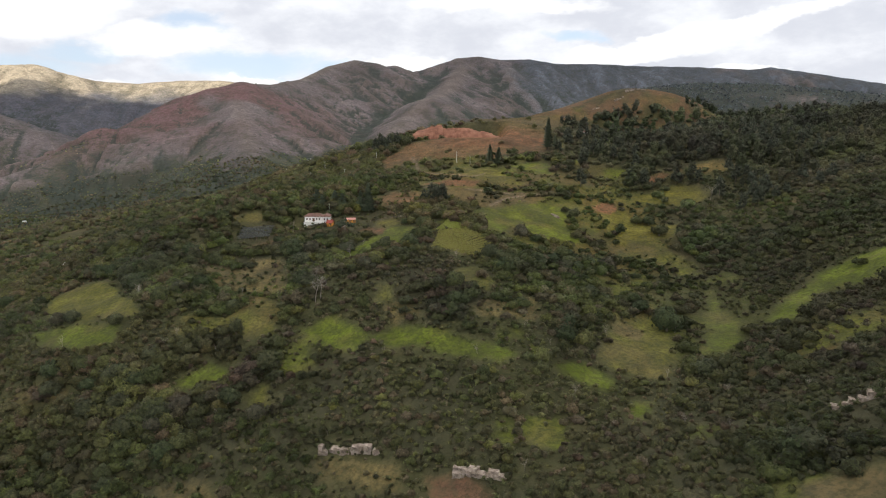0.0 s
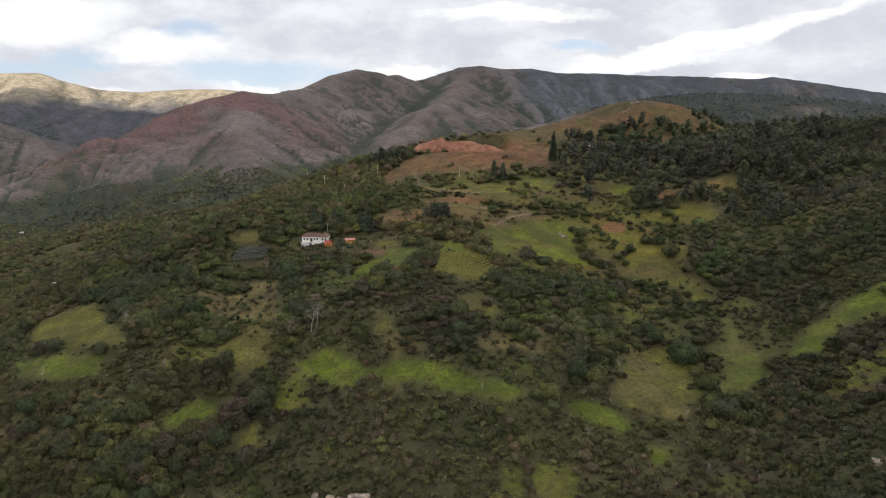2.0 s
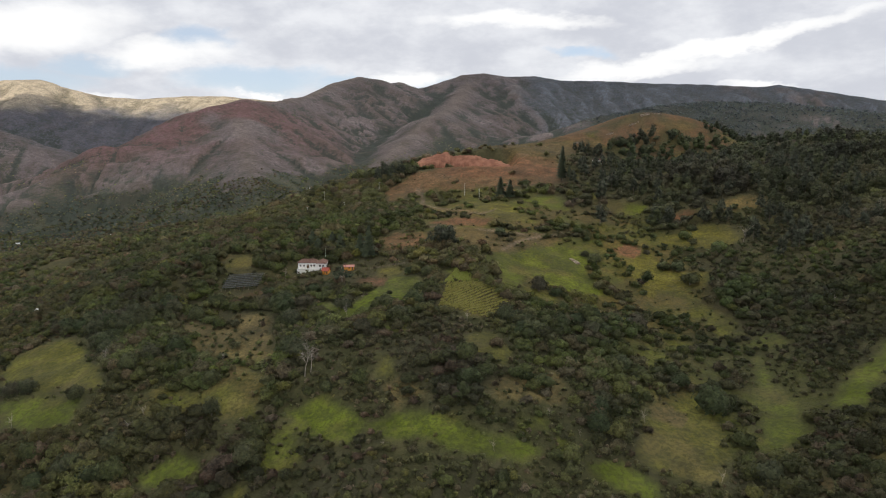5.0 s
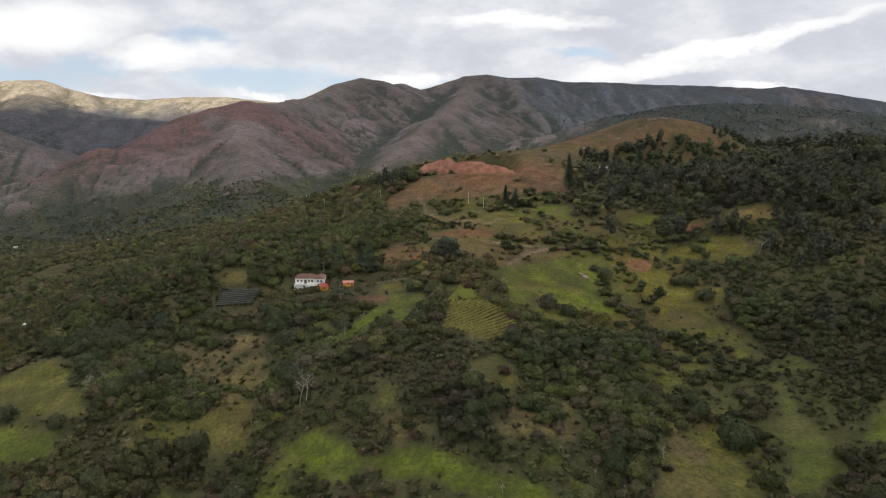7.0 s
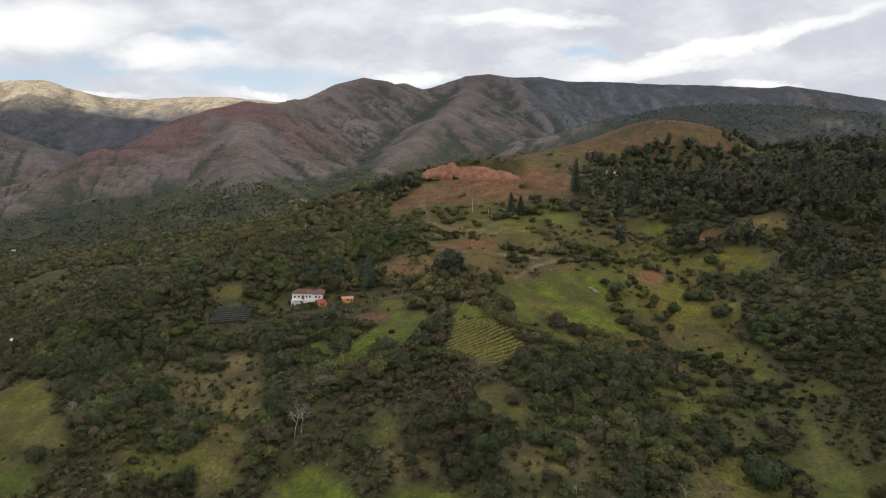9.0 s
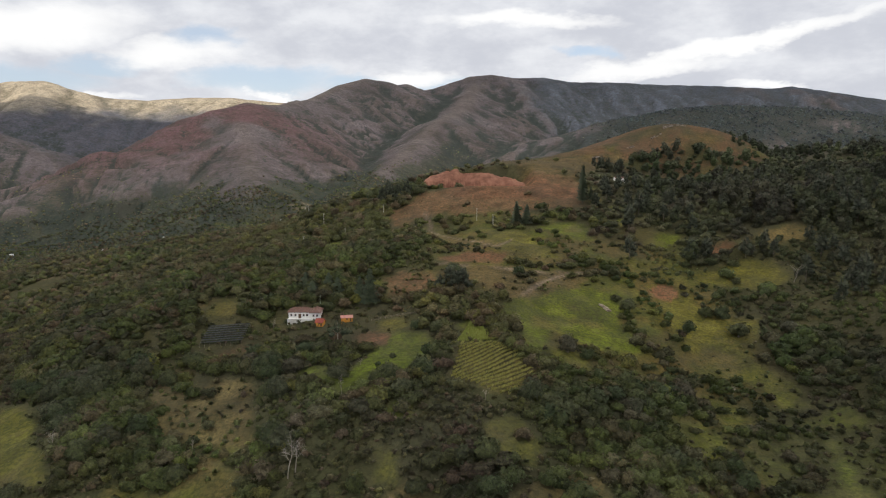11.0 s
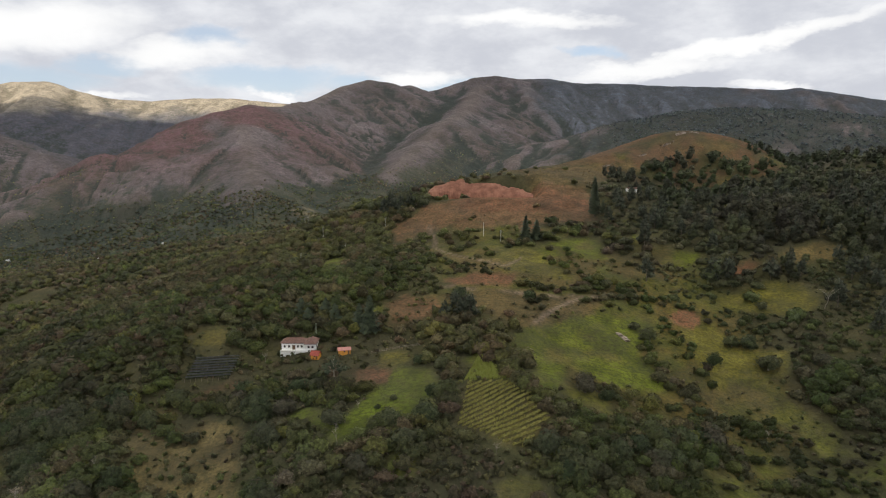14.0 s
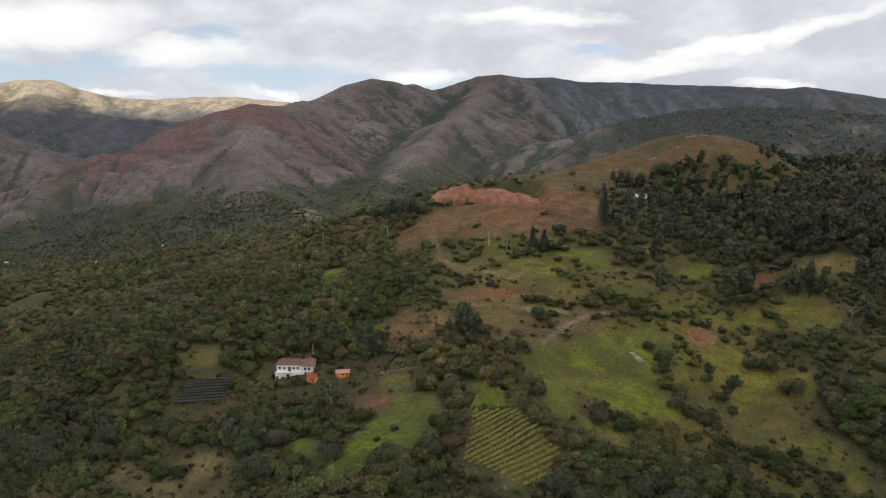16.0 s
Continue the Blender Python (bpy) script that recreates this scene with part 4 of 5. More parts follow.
white_wash = plain("limewash", (0.74, 0.73, 0.70), (0.86, 0.85, 0.82), 0.6)
brown_tile = plain("weathered_roof_tile", (0.12, 0.068, 0.055), (0.19, 0.108, 0.085), 1.1)
red_tile = plain("red_painted_roof", (0.24, 0.055, 0.042), (0.33, 0.085, 0.06), 0.9)
pink_tin = plain("faded_pink_roof_sheet", (0.38, 0.165, 0.14), (0.47, 0.23, 0.19), 0.8, 0.5)
orange_wall = plain("orange_wall_paint", (0.50, 0.22, 0.04), (0.60, 0.29, 0.06), 0.9)
old_wood = plain("grey_weathered_wood", (0.17, 0.14, 0.11), (0.29, 0.25, 0.20), 2.0)
dark_opening = plain("dark_window", (0.02, 0.02, 0.022), (0.045, 0.045, 0.05), 1.0, 0.3)
shade_net = plain("black_shade_net", (0.05, 0.054, 0.055), (0.09, 0.095, 0.095), 0.7)
net_cord = plain("pale_cord", (0.26, 0.27, 0.25), (0.36, 0.37, 0.34), 1.0)
concrete = plain("pale_concrete", (0.46, 0.45, 0.42), (0.6, 0.59, 0.55), 1.2)
tin_sheet = plain("galvanised_sheet", (0.55, 0.56, 0.58), (0.7, 0.7, 0.71), 0.8, 0.45)
pale_rock = plain("pale_broken_rock", (0.13, 0.10, 0.08), (0.36, 0.30, 0.25), 0.55, 0.9, 0.15)
red_earth = plain("red_earth", (0.15, 0.064, 0.042), (0.27, 0.130, 0.085), 0.16, 0.95, 0.2)
crop_leaves = plain("maize_leaves", (0.23, 0.225, 0.055), (0.32, 0.295, 0.095), 1.2, 0.6)
door_wood = plain("brown_door", (0.10, 0.055, 0.03), (0.16, 0.09, 0.05), 2.0)


# ---------------------------------------------------------------- buildings
def gable(bm, x0, x1, y0, y1, z, rise, over=0.45, thick=0.16, hip=0.0):
    """Roof over a rectangle with the ridge along x; hip: how far the ridge stops short of the ends."""
    x0, x1, y0, y1 = x0 - over, x1 + over, y0 - over, y1 + over
    ym = (y0 + y1) / 2
    lo = [(x0, y0, z), (x1, y0, z), (x1, y1, z), (x0, y1, z)]
    rid = [(x0 + hip, ym, z + rise), (x1 - hip, ym, z + rise)]
    v = [bm.verts.new(p) for p in lo + rid]
    u = [bm.verts.new((p[0], p[1], p[2] - thick)) for p in lo + rid]
    faces = [(0, 1, 5, 4), (2, 3, 4, 5)] + ([(1, 2, 5), (3, 0, 4)] if hip else [])
    for f in faces:
        bm.faces.new([v[i] for i in f])
        bm.faces.new([u[i] for i in f][::-1])
    rim = [(0, 1), (1, 2), (2, 3), (3, 0)] if hip else [(0, 1), (1, 5), (5, 2), (2, 3), (3, 4), (4, 0)]
    for a, c in rim:
        bm.faces.new([v[a], u[a], u[c], v[c]])
    return bm


def tile_rolls(bm, x0, x1, y_eave, z_eave, y_ridge, z_ridge, pitch=0.42, inset=0.0):
    """Rounded tile courses running down one roof slope."""
    n = int((x1 - x0) / pitch)
    for k in range(n):
        x = x0 + (k + 0.5) * (x1 - x0) / n
        f = min(1.0, (min(x - x0, x1 - x) / inset)) if inset else 1.0
        yr, zr = y_eave + (y_ridge - y_eave) * f, z_eave + (z_ridge - z_eave) * f
        if abs(yr - y_eave) > 0.3:
            tube(bm, [(x, y_eave, z_eave + 0.02), (x, yr, zr + 0.02)], [0.11, 0.11], 5)
    return bm


def walls_shell(x0, x1, y0, y1, z0, z1, t=0.3):
    bm = bmesh.new()
    box(bm, x0, x1, y0, y0 + t, z0, z1)
    box(bm, x0, x1, y1 - t, y1, z0, z1)
    box(bm, x0, x0 + t, y0 + t, y1 - t, z0, z1)
    box(bm, x1 - t, x1, y0 + t, y1 - t, z0, z1)
    return bm


def gable_end(x, t, y0, y1, z, rise):
    bm = bmesh.new()
    tri = [(y0, z), (y1, z), ((y0 + y1) / 2, z + rise)]
    a, c = [bm.verts.new((x, y, h)) for y, h in tri], [bm.verts.new((x + t, y, h)) for y, h in tri]
    bm.faces.new(a), bm.faces.new(c[::-1])
    for i in range(3):
        bm.faces.new([a[i], a[(i + 1) % 3], c[(i + 1) % 3], c[i]])
    return bm


def window(parent, x, y, z, w=0.8, h=0.9, face="y"):
    """A framed window let into a wall that faces -y (or +x)."""
    if face == "y":
        pane = part("window", boxed(x - w / 2, x + w / 2, y - 0.03, y + 0.06, z, z + h), dark_opening, parent, "small dark window")
        fr = bmesh.new()
        box(fr, x - w / 2 - 0.09, x - w / 2, y - 0.07, y + 0.05, z - 0.09, z + h + 0.09)
        box(fr, x + w / 2, x + w / 2 + 0.09, y - 0.07, y + 0.05, z - 0.09, z + h + 0.09)
        box(fr, x - w / 2, x + w / 2, y - 0.07, y + 0.05, z + h, z + h + 0.09)
        box(fr, x - w / 2, x + w / 2, y - 0.10, y + 0.05, z - 0.09, z)
    else:
        pane = part("window", boxed(x - 0.06, x + 0.03, y - w / 2, y + w / 2, z, z + h), dark_opening, parent, "small dark window")
        fr = bmesh.new()
        box(fr, x - 0.05, x + 0.07, y - w / 2 - 0.09, y - w / 2, z - 0.09, z + h + 0.09)
        box(fr, x - 0.05, x + 0.07, y + w / 2, y + w / 2 + 0.09, z - 0.09, z + h + 0.09)
        box(fr, x - 0.05, x + 0.07, y - w / 2, y + w / 2, z + h, z + h + 0.09)
        box(fr, x - 0.05, x + 0.10, y - w / 2, y + w / 2, z - 0.09, z)
    part("frame", fr, door_wood, pane)
    return pane


def farmhouse(x, y, turn):
    z = gz(x, y)
    h = thing("farmhouse", pose(x, y, z + 0.7, 0, 0, turn), "long white farmhouse with a brown tiled roof among trees", "house")
    # main range 11.5 x 6.4 m and a wing at its end that comes forward
    part("wall", walls_shell(-8.2, 3.4, -2.4, 4.0, 0, 3.3), white_wash, h)
    part("wall", walls_shell(3.4, 8.3, -3.3, 4.4, 0, 3.3), white_wash, h)
    part("foundation", boxed(-8.3, 8.4, -3.2, 4.5, -4.2, -0.004), white_wash, h, "whitewashed footing wall on the slope")
    roof = part("roof", gable(bmesh.new(), -8.2, 3.4, -2.4, 4.0, 3.3, 1.75, 0.6, 0.16, 2.6), brown_tile, h, "brown hipped roof of weathered tiles")
    rolls = tile_rolls(bmesh.new(), -8.8, 4.0, -3.0, 3.32, 0.8, 5.07, 0.42, 2.6)
    part("tile_rolls", rolls, brown_tile, roof)
    bm = bmesh.new()
    gable(bm, -4.4, 4.4, -2.45, 2.45, 3.32, 1.55, 0.55, 0.16, 1.9)
    bm.transform(Matrix.Translation((5.85, 0.55, 0)) @ Matrix.Rotation(radians(90), 4, "Z"))
    wing = part("roof", bm, brown_tile, h, "brown hipped roof of the wing")
    part("ridge_tiles", tube(bmesh.new(), [(5.85, -2.6, 4.92), (5.85, 3.6, 4.92)], [0.16, 0.16], 6), brown_tile, wing)
    part("ridge_tiles", tube(bmesh.new(), [(-6.2, 0.8, 5.1), (1.6, 0.8, 5.1)], [0.16, 0.16], 6), brown_tile, roof)
    for wx in (-6.7, -4.6, -0.4, 1.4):
        window(h, wx, -2.4, 1.15)
    for wx in (4.9, 6.8):
        window(h, wx, -3.3, 1.15)
    for wy in (-1.0, 2.2):
        window(h, 8.3, wy, 1.15, face="x")
    door = part("door", boxed(-2.95, -1.75, -2.46, -2.3, 0.0, 2.15), door_wood, h, "brown plank door")
    part("frame", box(box(boxed(-3.1, -2.95, -2.5, -2.3, 0, 2.3), -1.75, -1.6, -2.5, -2.3, 0, 2.3), -2.95, -1.75, -2.5, -2.3, 2.15, 2.3), old_wood, door)
    # lower porch on posts at the downhill end
    part("porch_floor", boxed(-8.6, -1.0, -4.6, -3.204, -0.3, -0.05), concrete, h)
    for px in (-8.3, -6.0, -3.7, -1.4):
        part("porch_post", boxed(px - 0.13, px + 0.13, -4.5, -4.24, -4.2, -0.304), white_wash, h)
    part("lower_wall", boxed(-8.6, -6.2, -4.1, -3.21, -4.2, -0.31), white_wash, h)
    return h


def small_house(name, x, y, turn, w, d, wall_h, rise, wall_mat, roof_mat, label, sunk=0.4, openings=2):
    h = thing(name, pose(x, y, gz(x, y) - sunk, 0, 0, turn), label, "hut" if w < 5 else "house")
    part("wall", walls_shell(-w / 2, w / 2, -d / 2, d / 2, -1.5, wall_h + sunk, 0.22), wall_mat, h)
    part("gable_wall", gable_end(-w / 2, 0.22, -d / 2, d / 2, wall_h + sunk, rise * 0.9), wall_mat, h)
    part("gable_wall", gable_end(w / 2 - 0.22, 0.22, -d / 2, d / 2, wall_h + sunk, rise * 0.9), wall_mat, h)
    roof = part("roof", gable(bmesh.new(), -w / 2, w / 2, -d / 2, d / 2, wall_h + sunk + 0.12, rise, 0.4, 0.1), roof_mat, h)
    part("ridge_cap", tube(bmesh.new(), [(-w / 2 - 0.4, 0, wall_h + sunk + rise + 0.13), (w / 2 + 0.4, 0, wall_h + sunk + rise + 0.13)], [0.12, 0.12], 6), roof_mat, roof)
    n = int(w / 0.55)
    for k in range(n + 1):
        xr = -w / 2 - 0.35 + k * (w + 0.7) / n
        part("roof_rib", tube(bmesh.new(), [(xr, -d / 2 - 0.38, wall_h + sunk + 0.15), (xr, 0, wall_h + sunk + rise + 0.14)], [0.05, 0.05], 4), roof_mat, roof)
    for k in range(openings):
        window(h, -w / 2 + (k + 0.7) * w / (openings + 0.4), -d / 2, sunk + 1.0, 0.6, 0.7)
    part("door", boxed(w / 2 - 1.3, w / 2 - 0.5, -d / 2 - 0.05, -d / 2 + 0.1, sunk, sunk + 1.95), door_wood, h)
    return h


farmhouse(-82.8, 430.5, 1.5)
small_house("orange_shed", -60.0, 423.5, 12, 5.6, 4.0, 1.8, 0.8, orange_wall, pink_tin, "small orange shed with a faded pink sheet roof", 0.3, 1)
small_house("garden_hut", -73.0, 421.0, -12, 3.8, 3.4, 1.7, 1.7, orange_wall, red_tile, "little red roofed garden hut below the farmhouse", 0.3, 1)
small_house("valley_house", -271.0, 470.5, 8, 11.5, 5.0, 2.4, 0.8, white_wash, tin_sheet, "low white house with a pale sheet roof in the trees", 0.3, 3)
small_house("hilltop_house", 158.0, 752.0, 10, 10.0, 6.0, 3.0, 1.5, white_wash, brown_tile, "white house with a brown roof below the hilltop", 0.3, 2)
for vx, vy, vturn, vw in ((-547.0, 1310.0, 15, 9.0), (-507.0, 1022.0, -10, 8.0), (-856.0, 1330.0, 25, 10.0)):
    small_house("cottage", vx, vy, vturn, vw * 0.7, 4.5, 2.4, 1.0, concrete, tin_sheet, "small white cottage far down in the valley woods", 0.3, 2)
small_house("roadside_shed", -83.0, 611.0, -20, 7.0, 4.5, 2.2, 0.7, white_wash, tin_sheet, "small white shed with a pale sheet roof", 0.3, 1)


# ---------------------------------------------------------------- shade house
def shade_house():
    ox, oy = -121.0, 418.0
    h = thing("shade_house", pose(ox, oy, gz(ox, oy)), "low black net shade house on the slope with open planted rows", "shade house")
    base = gz(ox, oy)

    def top(u, v):
        return Vector((u, v, gz(ox + u, oy + v) - base + 1.9))
    nu = 9
    us = [-10.5 + 21.0 * k / (nu - 1) for k in range(nu)]
    # strips of dark net with the planted rows showing between them
    for k in range(nu - 1):
        for v in np.arange(-6.8, 7.5, 1.9):
            bm = bmesh.new()
            ring = []
            for f in (0.0, 0.5, 1.0):
                sag = -0.12 if f == 0.5 else 0.0
                ring.append([bm.verts.new(top(us[k] + 0.05, v + f) + Vector((0, 0, sag))), bm.verts.new(top(us[k + 1] - 0.05, v + f) + Vector((0, 0, sag)))])
            for p, q in zip(ring, ring[1:]):
                bm.faces.new([p[0], p[1], q[1], q[0]])
            bmesh.ops.solidify(bm, geom=bm.faces[:], thickness=0.04)
            part("net_strip", bm, shade_net, h)
    for v in (8.0, 0.6, -7.5):
        for u in us:
            t = top(u, v)
            part("post", tube(bmesh.new(), [(u, v, t.z - 2.3), (u, v, t.z + 0.05)], [0.07, 0.06], 5), old_wood, h)
    for k in range(8):
        v = -5.3 + k * 1.9
        pts = [top(u, v) - Vector((0, 0, 0.9)) for u in us]
        part("row_wire", tube(bmesh.new(), pts, [0.05] * nu, 4), net_cord, h)
        bm = bmesh.new()
        for u in np.arange(-10.2, 10.2, 0.9):
            g = top(u, v + 0.2).z - 1.9
            s = 0.45 + 0.15 * math.sin(u * 3 + k)
            c = Vector((u, v + 0.2, g))
            vs = [bm.verts.new(c + Vector(d)) for d in ((-s, 0, 0.15), (0, -s * 0.5, 0.9), (s, 0, 0.2), (0.1, s * 0.5, 0.75))]
            bm.faces.new(vs[:3]), bm.faces.new([vs[0], vs[2], vs[3]])
        part("plant_row", bm, tree_leaves, h)
    return h


shade_house()


# ---------------------------------------------------------------- poles and fence
def power_pole(x, y, tall, arm=True):
    p = thing("power_pole", pose(x, y, gz(x, y), 0, 0, 25), "pale concrete power pole standing in the grass", "pole", "power line poles")
    part("shaft", tube(bmesh.new(), [(0, 0, -0.5), (0, 0, tall * 0.5), (0, 0, tall)], [0.2, 0.16, 0.12], 8), concrete, p)
    if arm:
        part("crossarm", boxed(-0.9, 0.9, -0.06, 0.06, tall - 0.55, tall - 0.42, bevel=0.01), old_wood, p)
        for ix in (-0.8, 0.0, 0.8):
            part("insulator", tube(bmesh.new(), [(ix, 0, tall - 0.42), (ix, 0, tall - 0.3), (ix, 0, tall - 0.18)], [0.04, 0.07, 0.03], 6), tin_sheet, p)
    return p


for px, py, ph in ((13.0, 619.0, 10.5), (25.0, 604.0, 9.0), (-113.5, 566.0, 8.5), (-119.7, 672.0, 8.5), (-150.9, 741.3, 9.5),
                   (-148.0, 741.0, 9.0), (-66.0, 662.0, 8.0), (-92.0, 618.0, 7.0), (-173.0, 730.0, 8.0), (325.0, 720.0, 9.0)):
    power_pole(px, py, ph)

fp = thing("flag_pole", pose(-76.0, 436.5, gz(-76.0, 436.5)), "thin pale green pole behind the farmhouse", "pole")
pole_paint = plain("pale_green_paint", (0.42, 0.52, 0.40), (0.55, 0.62, 0.5), 1.0)
part("shaft", tube(bmesh.new(), [(0, 0, -0.3), (0, 0, 9.0)], [0.1, 0.08], 6), pole_paint, fp)
part("finial", tube(bmesh.new(), [(0, 0, 9.0), (0, 0, 9.12), (0, 0, 9.25)], [0.06, 0.12, 0.03], 6), pole_paint, fp)


def rail_fence(points):
    x0, y0 = points[0]
    f = thing("rail_fence", pose(x0, y0, gz(x0, y0)), "grey wooden rail fence along the garden edge", "fence")
    z0, tops = gz(x0, y0), []
    for (ax, ay), (bx, by) in zip(points, points[1:]):
        n = max(1, int(math.hypot(bx - ax, by - ay) / 2.6))
        for k in range(n):
            px, py = ax + (bx - ax) * k / n, ay + (by - ay) * k / n
            z = gz(px, py) - z0
            part("post", tube(bmesh.new(), [(px - x0, py - y0, z - 0.4), (px - x0, py - y0, z + 1.35)], [0.1, 0.085], 5), old_wood, f)
            tops.append(Vector((px - x0, py - y0, z)))
    for a, c in zip(tops, tops[1:]):
        for lift in (0.55, 1.1):
            up3 = Vector((0, -0.09, lift))
            part("rail", tube(bmesh.new(), [a + up3, c + up3], [0.07, 0.06], 4), old_wood, f)
    return f


rail_fence([(-47, 421.0), (-40, 423.0), (-31, 424.5), (-21, 426.0)])


# ---------------------------------------------------------------- red bank, rocks
def red_bank():
    n, k = 150, 14
    us = np.linspace(-34, 66, n)
    tops = np.interp(us, [-34, -29, -16, -4, -1, 1, 18, 30, 43, 66], [85.5, 89.5, 92.5, 95.5, 95, 91.5, 92.5, 93, 88.5, 82.5])
    feet = np.interp(us, [-34, -26, -7, 21, 43, 66], [84.5, 84.0, 77.8, 77.8, 78.5, 81.5])
    bm, rows = bmesh.new(), []
    for j in range(k):
        f = j / (k - 1)
        rib = 1.3 * np.abs(bumps(us / 3.1, us * 0 + f * 0.8, 401)) + 0.7 * np.abs(bumps(us / 1.2, us * 0 + f * 1.6, 402))
        y = 735.5 + 15.5 * f ** 1.35 + rib * (1 - f * 0.6) + 2.5 * bumps(us / 17, us * 0, 403)
        z = feet + (tops - feet) * f ** 0.8 + 0.5 * bumps(us / 2.2, us * 0 + f * 3, 404) * f + 1.1 * bumps(us / 5.0, us * 0 + 3, 406) * f
        rows.append([bm.verts.new((a, b2, c)) for a, b2, c in zip(us, y, z)])
    back = [bm.verts.new((v.co.x, v.co.y + 9.0, v.co.z - 5.5)) for v in rows[-1]]
    front = [bm.verts.new((v.co.x, v.co.y - 2.0, v.co.z - 3.0)) for v in rows[0]]
    rows = [front] + rows + [back]
    for a, c in zip(rows, rows[1:]):
        for i in range(n - 1):
            bm.faces.new([a[i], a[i + 1], c[i + 1], c[i]])
    me = bpy.data.meshes.new("red_earth_bank")
    bm.to_mesh(me)
    bm.free()
    me.materials.append(red_earth)
    return tagged(new("red_earth_bank", me), "bare red earth bank cut into the hill, ribbed by rain", "bank", kind="structure")


red_bank()


def rock_face(x0, y0, x1, y1, tall, seed, label):
    cx, cy = (x0 + x1) / 2, (y0 + y1) / 2
    z0 = gz(cx, cy)
    length = math.hypot(x1 - x0, y1 - y0)
    h = thing("rock_outcrop", pose(cx, cy, z0, 0, 0, math.degrees(math.atan2(y1 - y0, x1 - x0))), label, "rock")
    r = random.Random(seed)
    u = -length / 2
    c, s = (x1 - x0) / length, (y1 - y0) / length
    while u < length / 2:
        wdt, hgt = r.uniform(1.2, 4.2), tall * r.uniform(0.35, 1.15)
        bm = boxed(-wdt / 2, wdt / 2, -0.9, 1.6, -1.2, hgt)
        bmesh.ops.subdivide_edges(bm, edges=bm.edges[:], cuts=3, use_grid_fill=True)
        for v in bm.verts:
            q = v.co * 0.8 + Vector((u * 1.7, seed * 3.1, 0))
            fine = v.co * 2.1 + Vector((u, 0, seed))
            v.co += Vector((0.5 * noise.noise(q), 0.55 * noise.noise(q + Vector((7, 0, 0))) + 0.25 * noise.noise(fine), 0.45 * noise.noise(q + Vector((0, 9, 0)))))
        gx, gy = cx + c * u, cy + s * u
        bm.transform(Matrix.Translation((u, r.uniform(-0.4, 0.4), gz(gx, gy) - z0)) @ Matrix.Rotation(r.uniform(-0.22, 0.05), 4, "X") @ Matrix.Rotation(r.uniform(-0.2, 0.2), 4, "Z"))
        part("block", bm, pale_rock, h)
        u += wdt * r.uniform(0.55, 0.9) + (r.uniform(0.6, 2.0) if r.random() < 0.25 else 0.0)
    return h


rock_face(-44, 217, -22, 212, 2.6, 1, "pale broken rock face in the scrub")
rock_face(5, 196, 18, 191, 2.3, 2, "low pale rock face above a bare slope")
rock_face(117, 184, 131, 177, 1.8, 3, "pale tumbled rocks on the gully side")
rock_face(77, 459, 80, 450, 0.5, 4, "stony strip across the meadow")


for sx, sy, ex, ey, st, sd in ((228, 886, 240, 890, 1.6, 5), (246, 900, 256, 903, 2.2, 6), (196, 872, 204, 876, 1.4, 7), (150, 842, 158, 846, 1.2, 8), (262, 905, 272, 904, 1.5, 9)):
    rock_face(sx, sy, ex, ey, st, sd, "weathered boulders on the bare rusty hilltop")


# ---------------------------------------------------------------- crop rows
def maize_crop():
    """Rows of maize across the small field, 2.5 m apart, with bare soil between them."""
    corners = next(pts for name, *pts in FIELDS if name == "crop")
    cx, cy = np.mean(np.array(corners), 0)
    ang = radians(40.0)
    d, n = np.array([math.cos(ang), math.sin(ang)]), np.array([-math.sin(ang), math.cos(ang)])
    k, s = np.meshgrid(np.arange(-14, 15), np.arange(-40, 40, 0.42))
    k, s = k.ravel(), s.ravel()
    x = cx + d[0] * s + n[0] * k * 2.5 + 0.15 * rng.normal(size=len(s))
    y = cy + d[1] * s + n[1] * k * 2.5 + 0.15 * rng.normal(size=len(s))
    m = (inside(corners, x, y) > 0.5) & (rng.uniform(0, 1, len(s)) < 0.93)
    x, y = x[m], y[m]
    p = len(x)
    c = np.stack([x, y, height(x, y)], -1)[:, None]
    a = rng.uniform(0, 6.28, (p, 6))
    tall, r = rng.uniform(0.7, 1.2, (p, 6)), rng.uniform(0.45, 0.85, (p, 6))
    tip = np.stack([np.cos(a) * r, np.sin(a) * r, tall], -1)
    sid = np.stack([-np.sin(a) * 0.28, np.cos(a) * 0.28, tall * 0.55], -1)
    v = np.stack([c + 0 * tip + np.array([0, 0, 0.02]), c + tip * 0.7 + sid * 0.8, c + tip], 2).reshape(-1, 3)
    ob = raw_part("maize_crop", v, np.arange(len(v)).reshape(-1, 3), crop_leaves, None)
    tagged(ob, "rows of yellowish green maize plants in a small field", "crop", kind="stuff")


maize_crop()


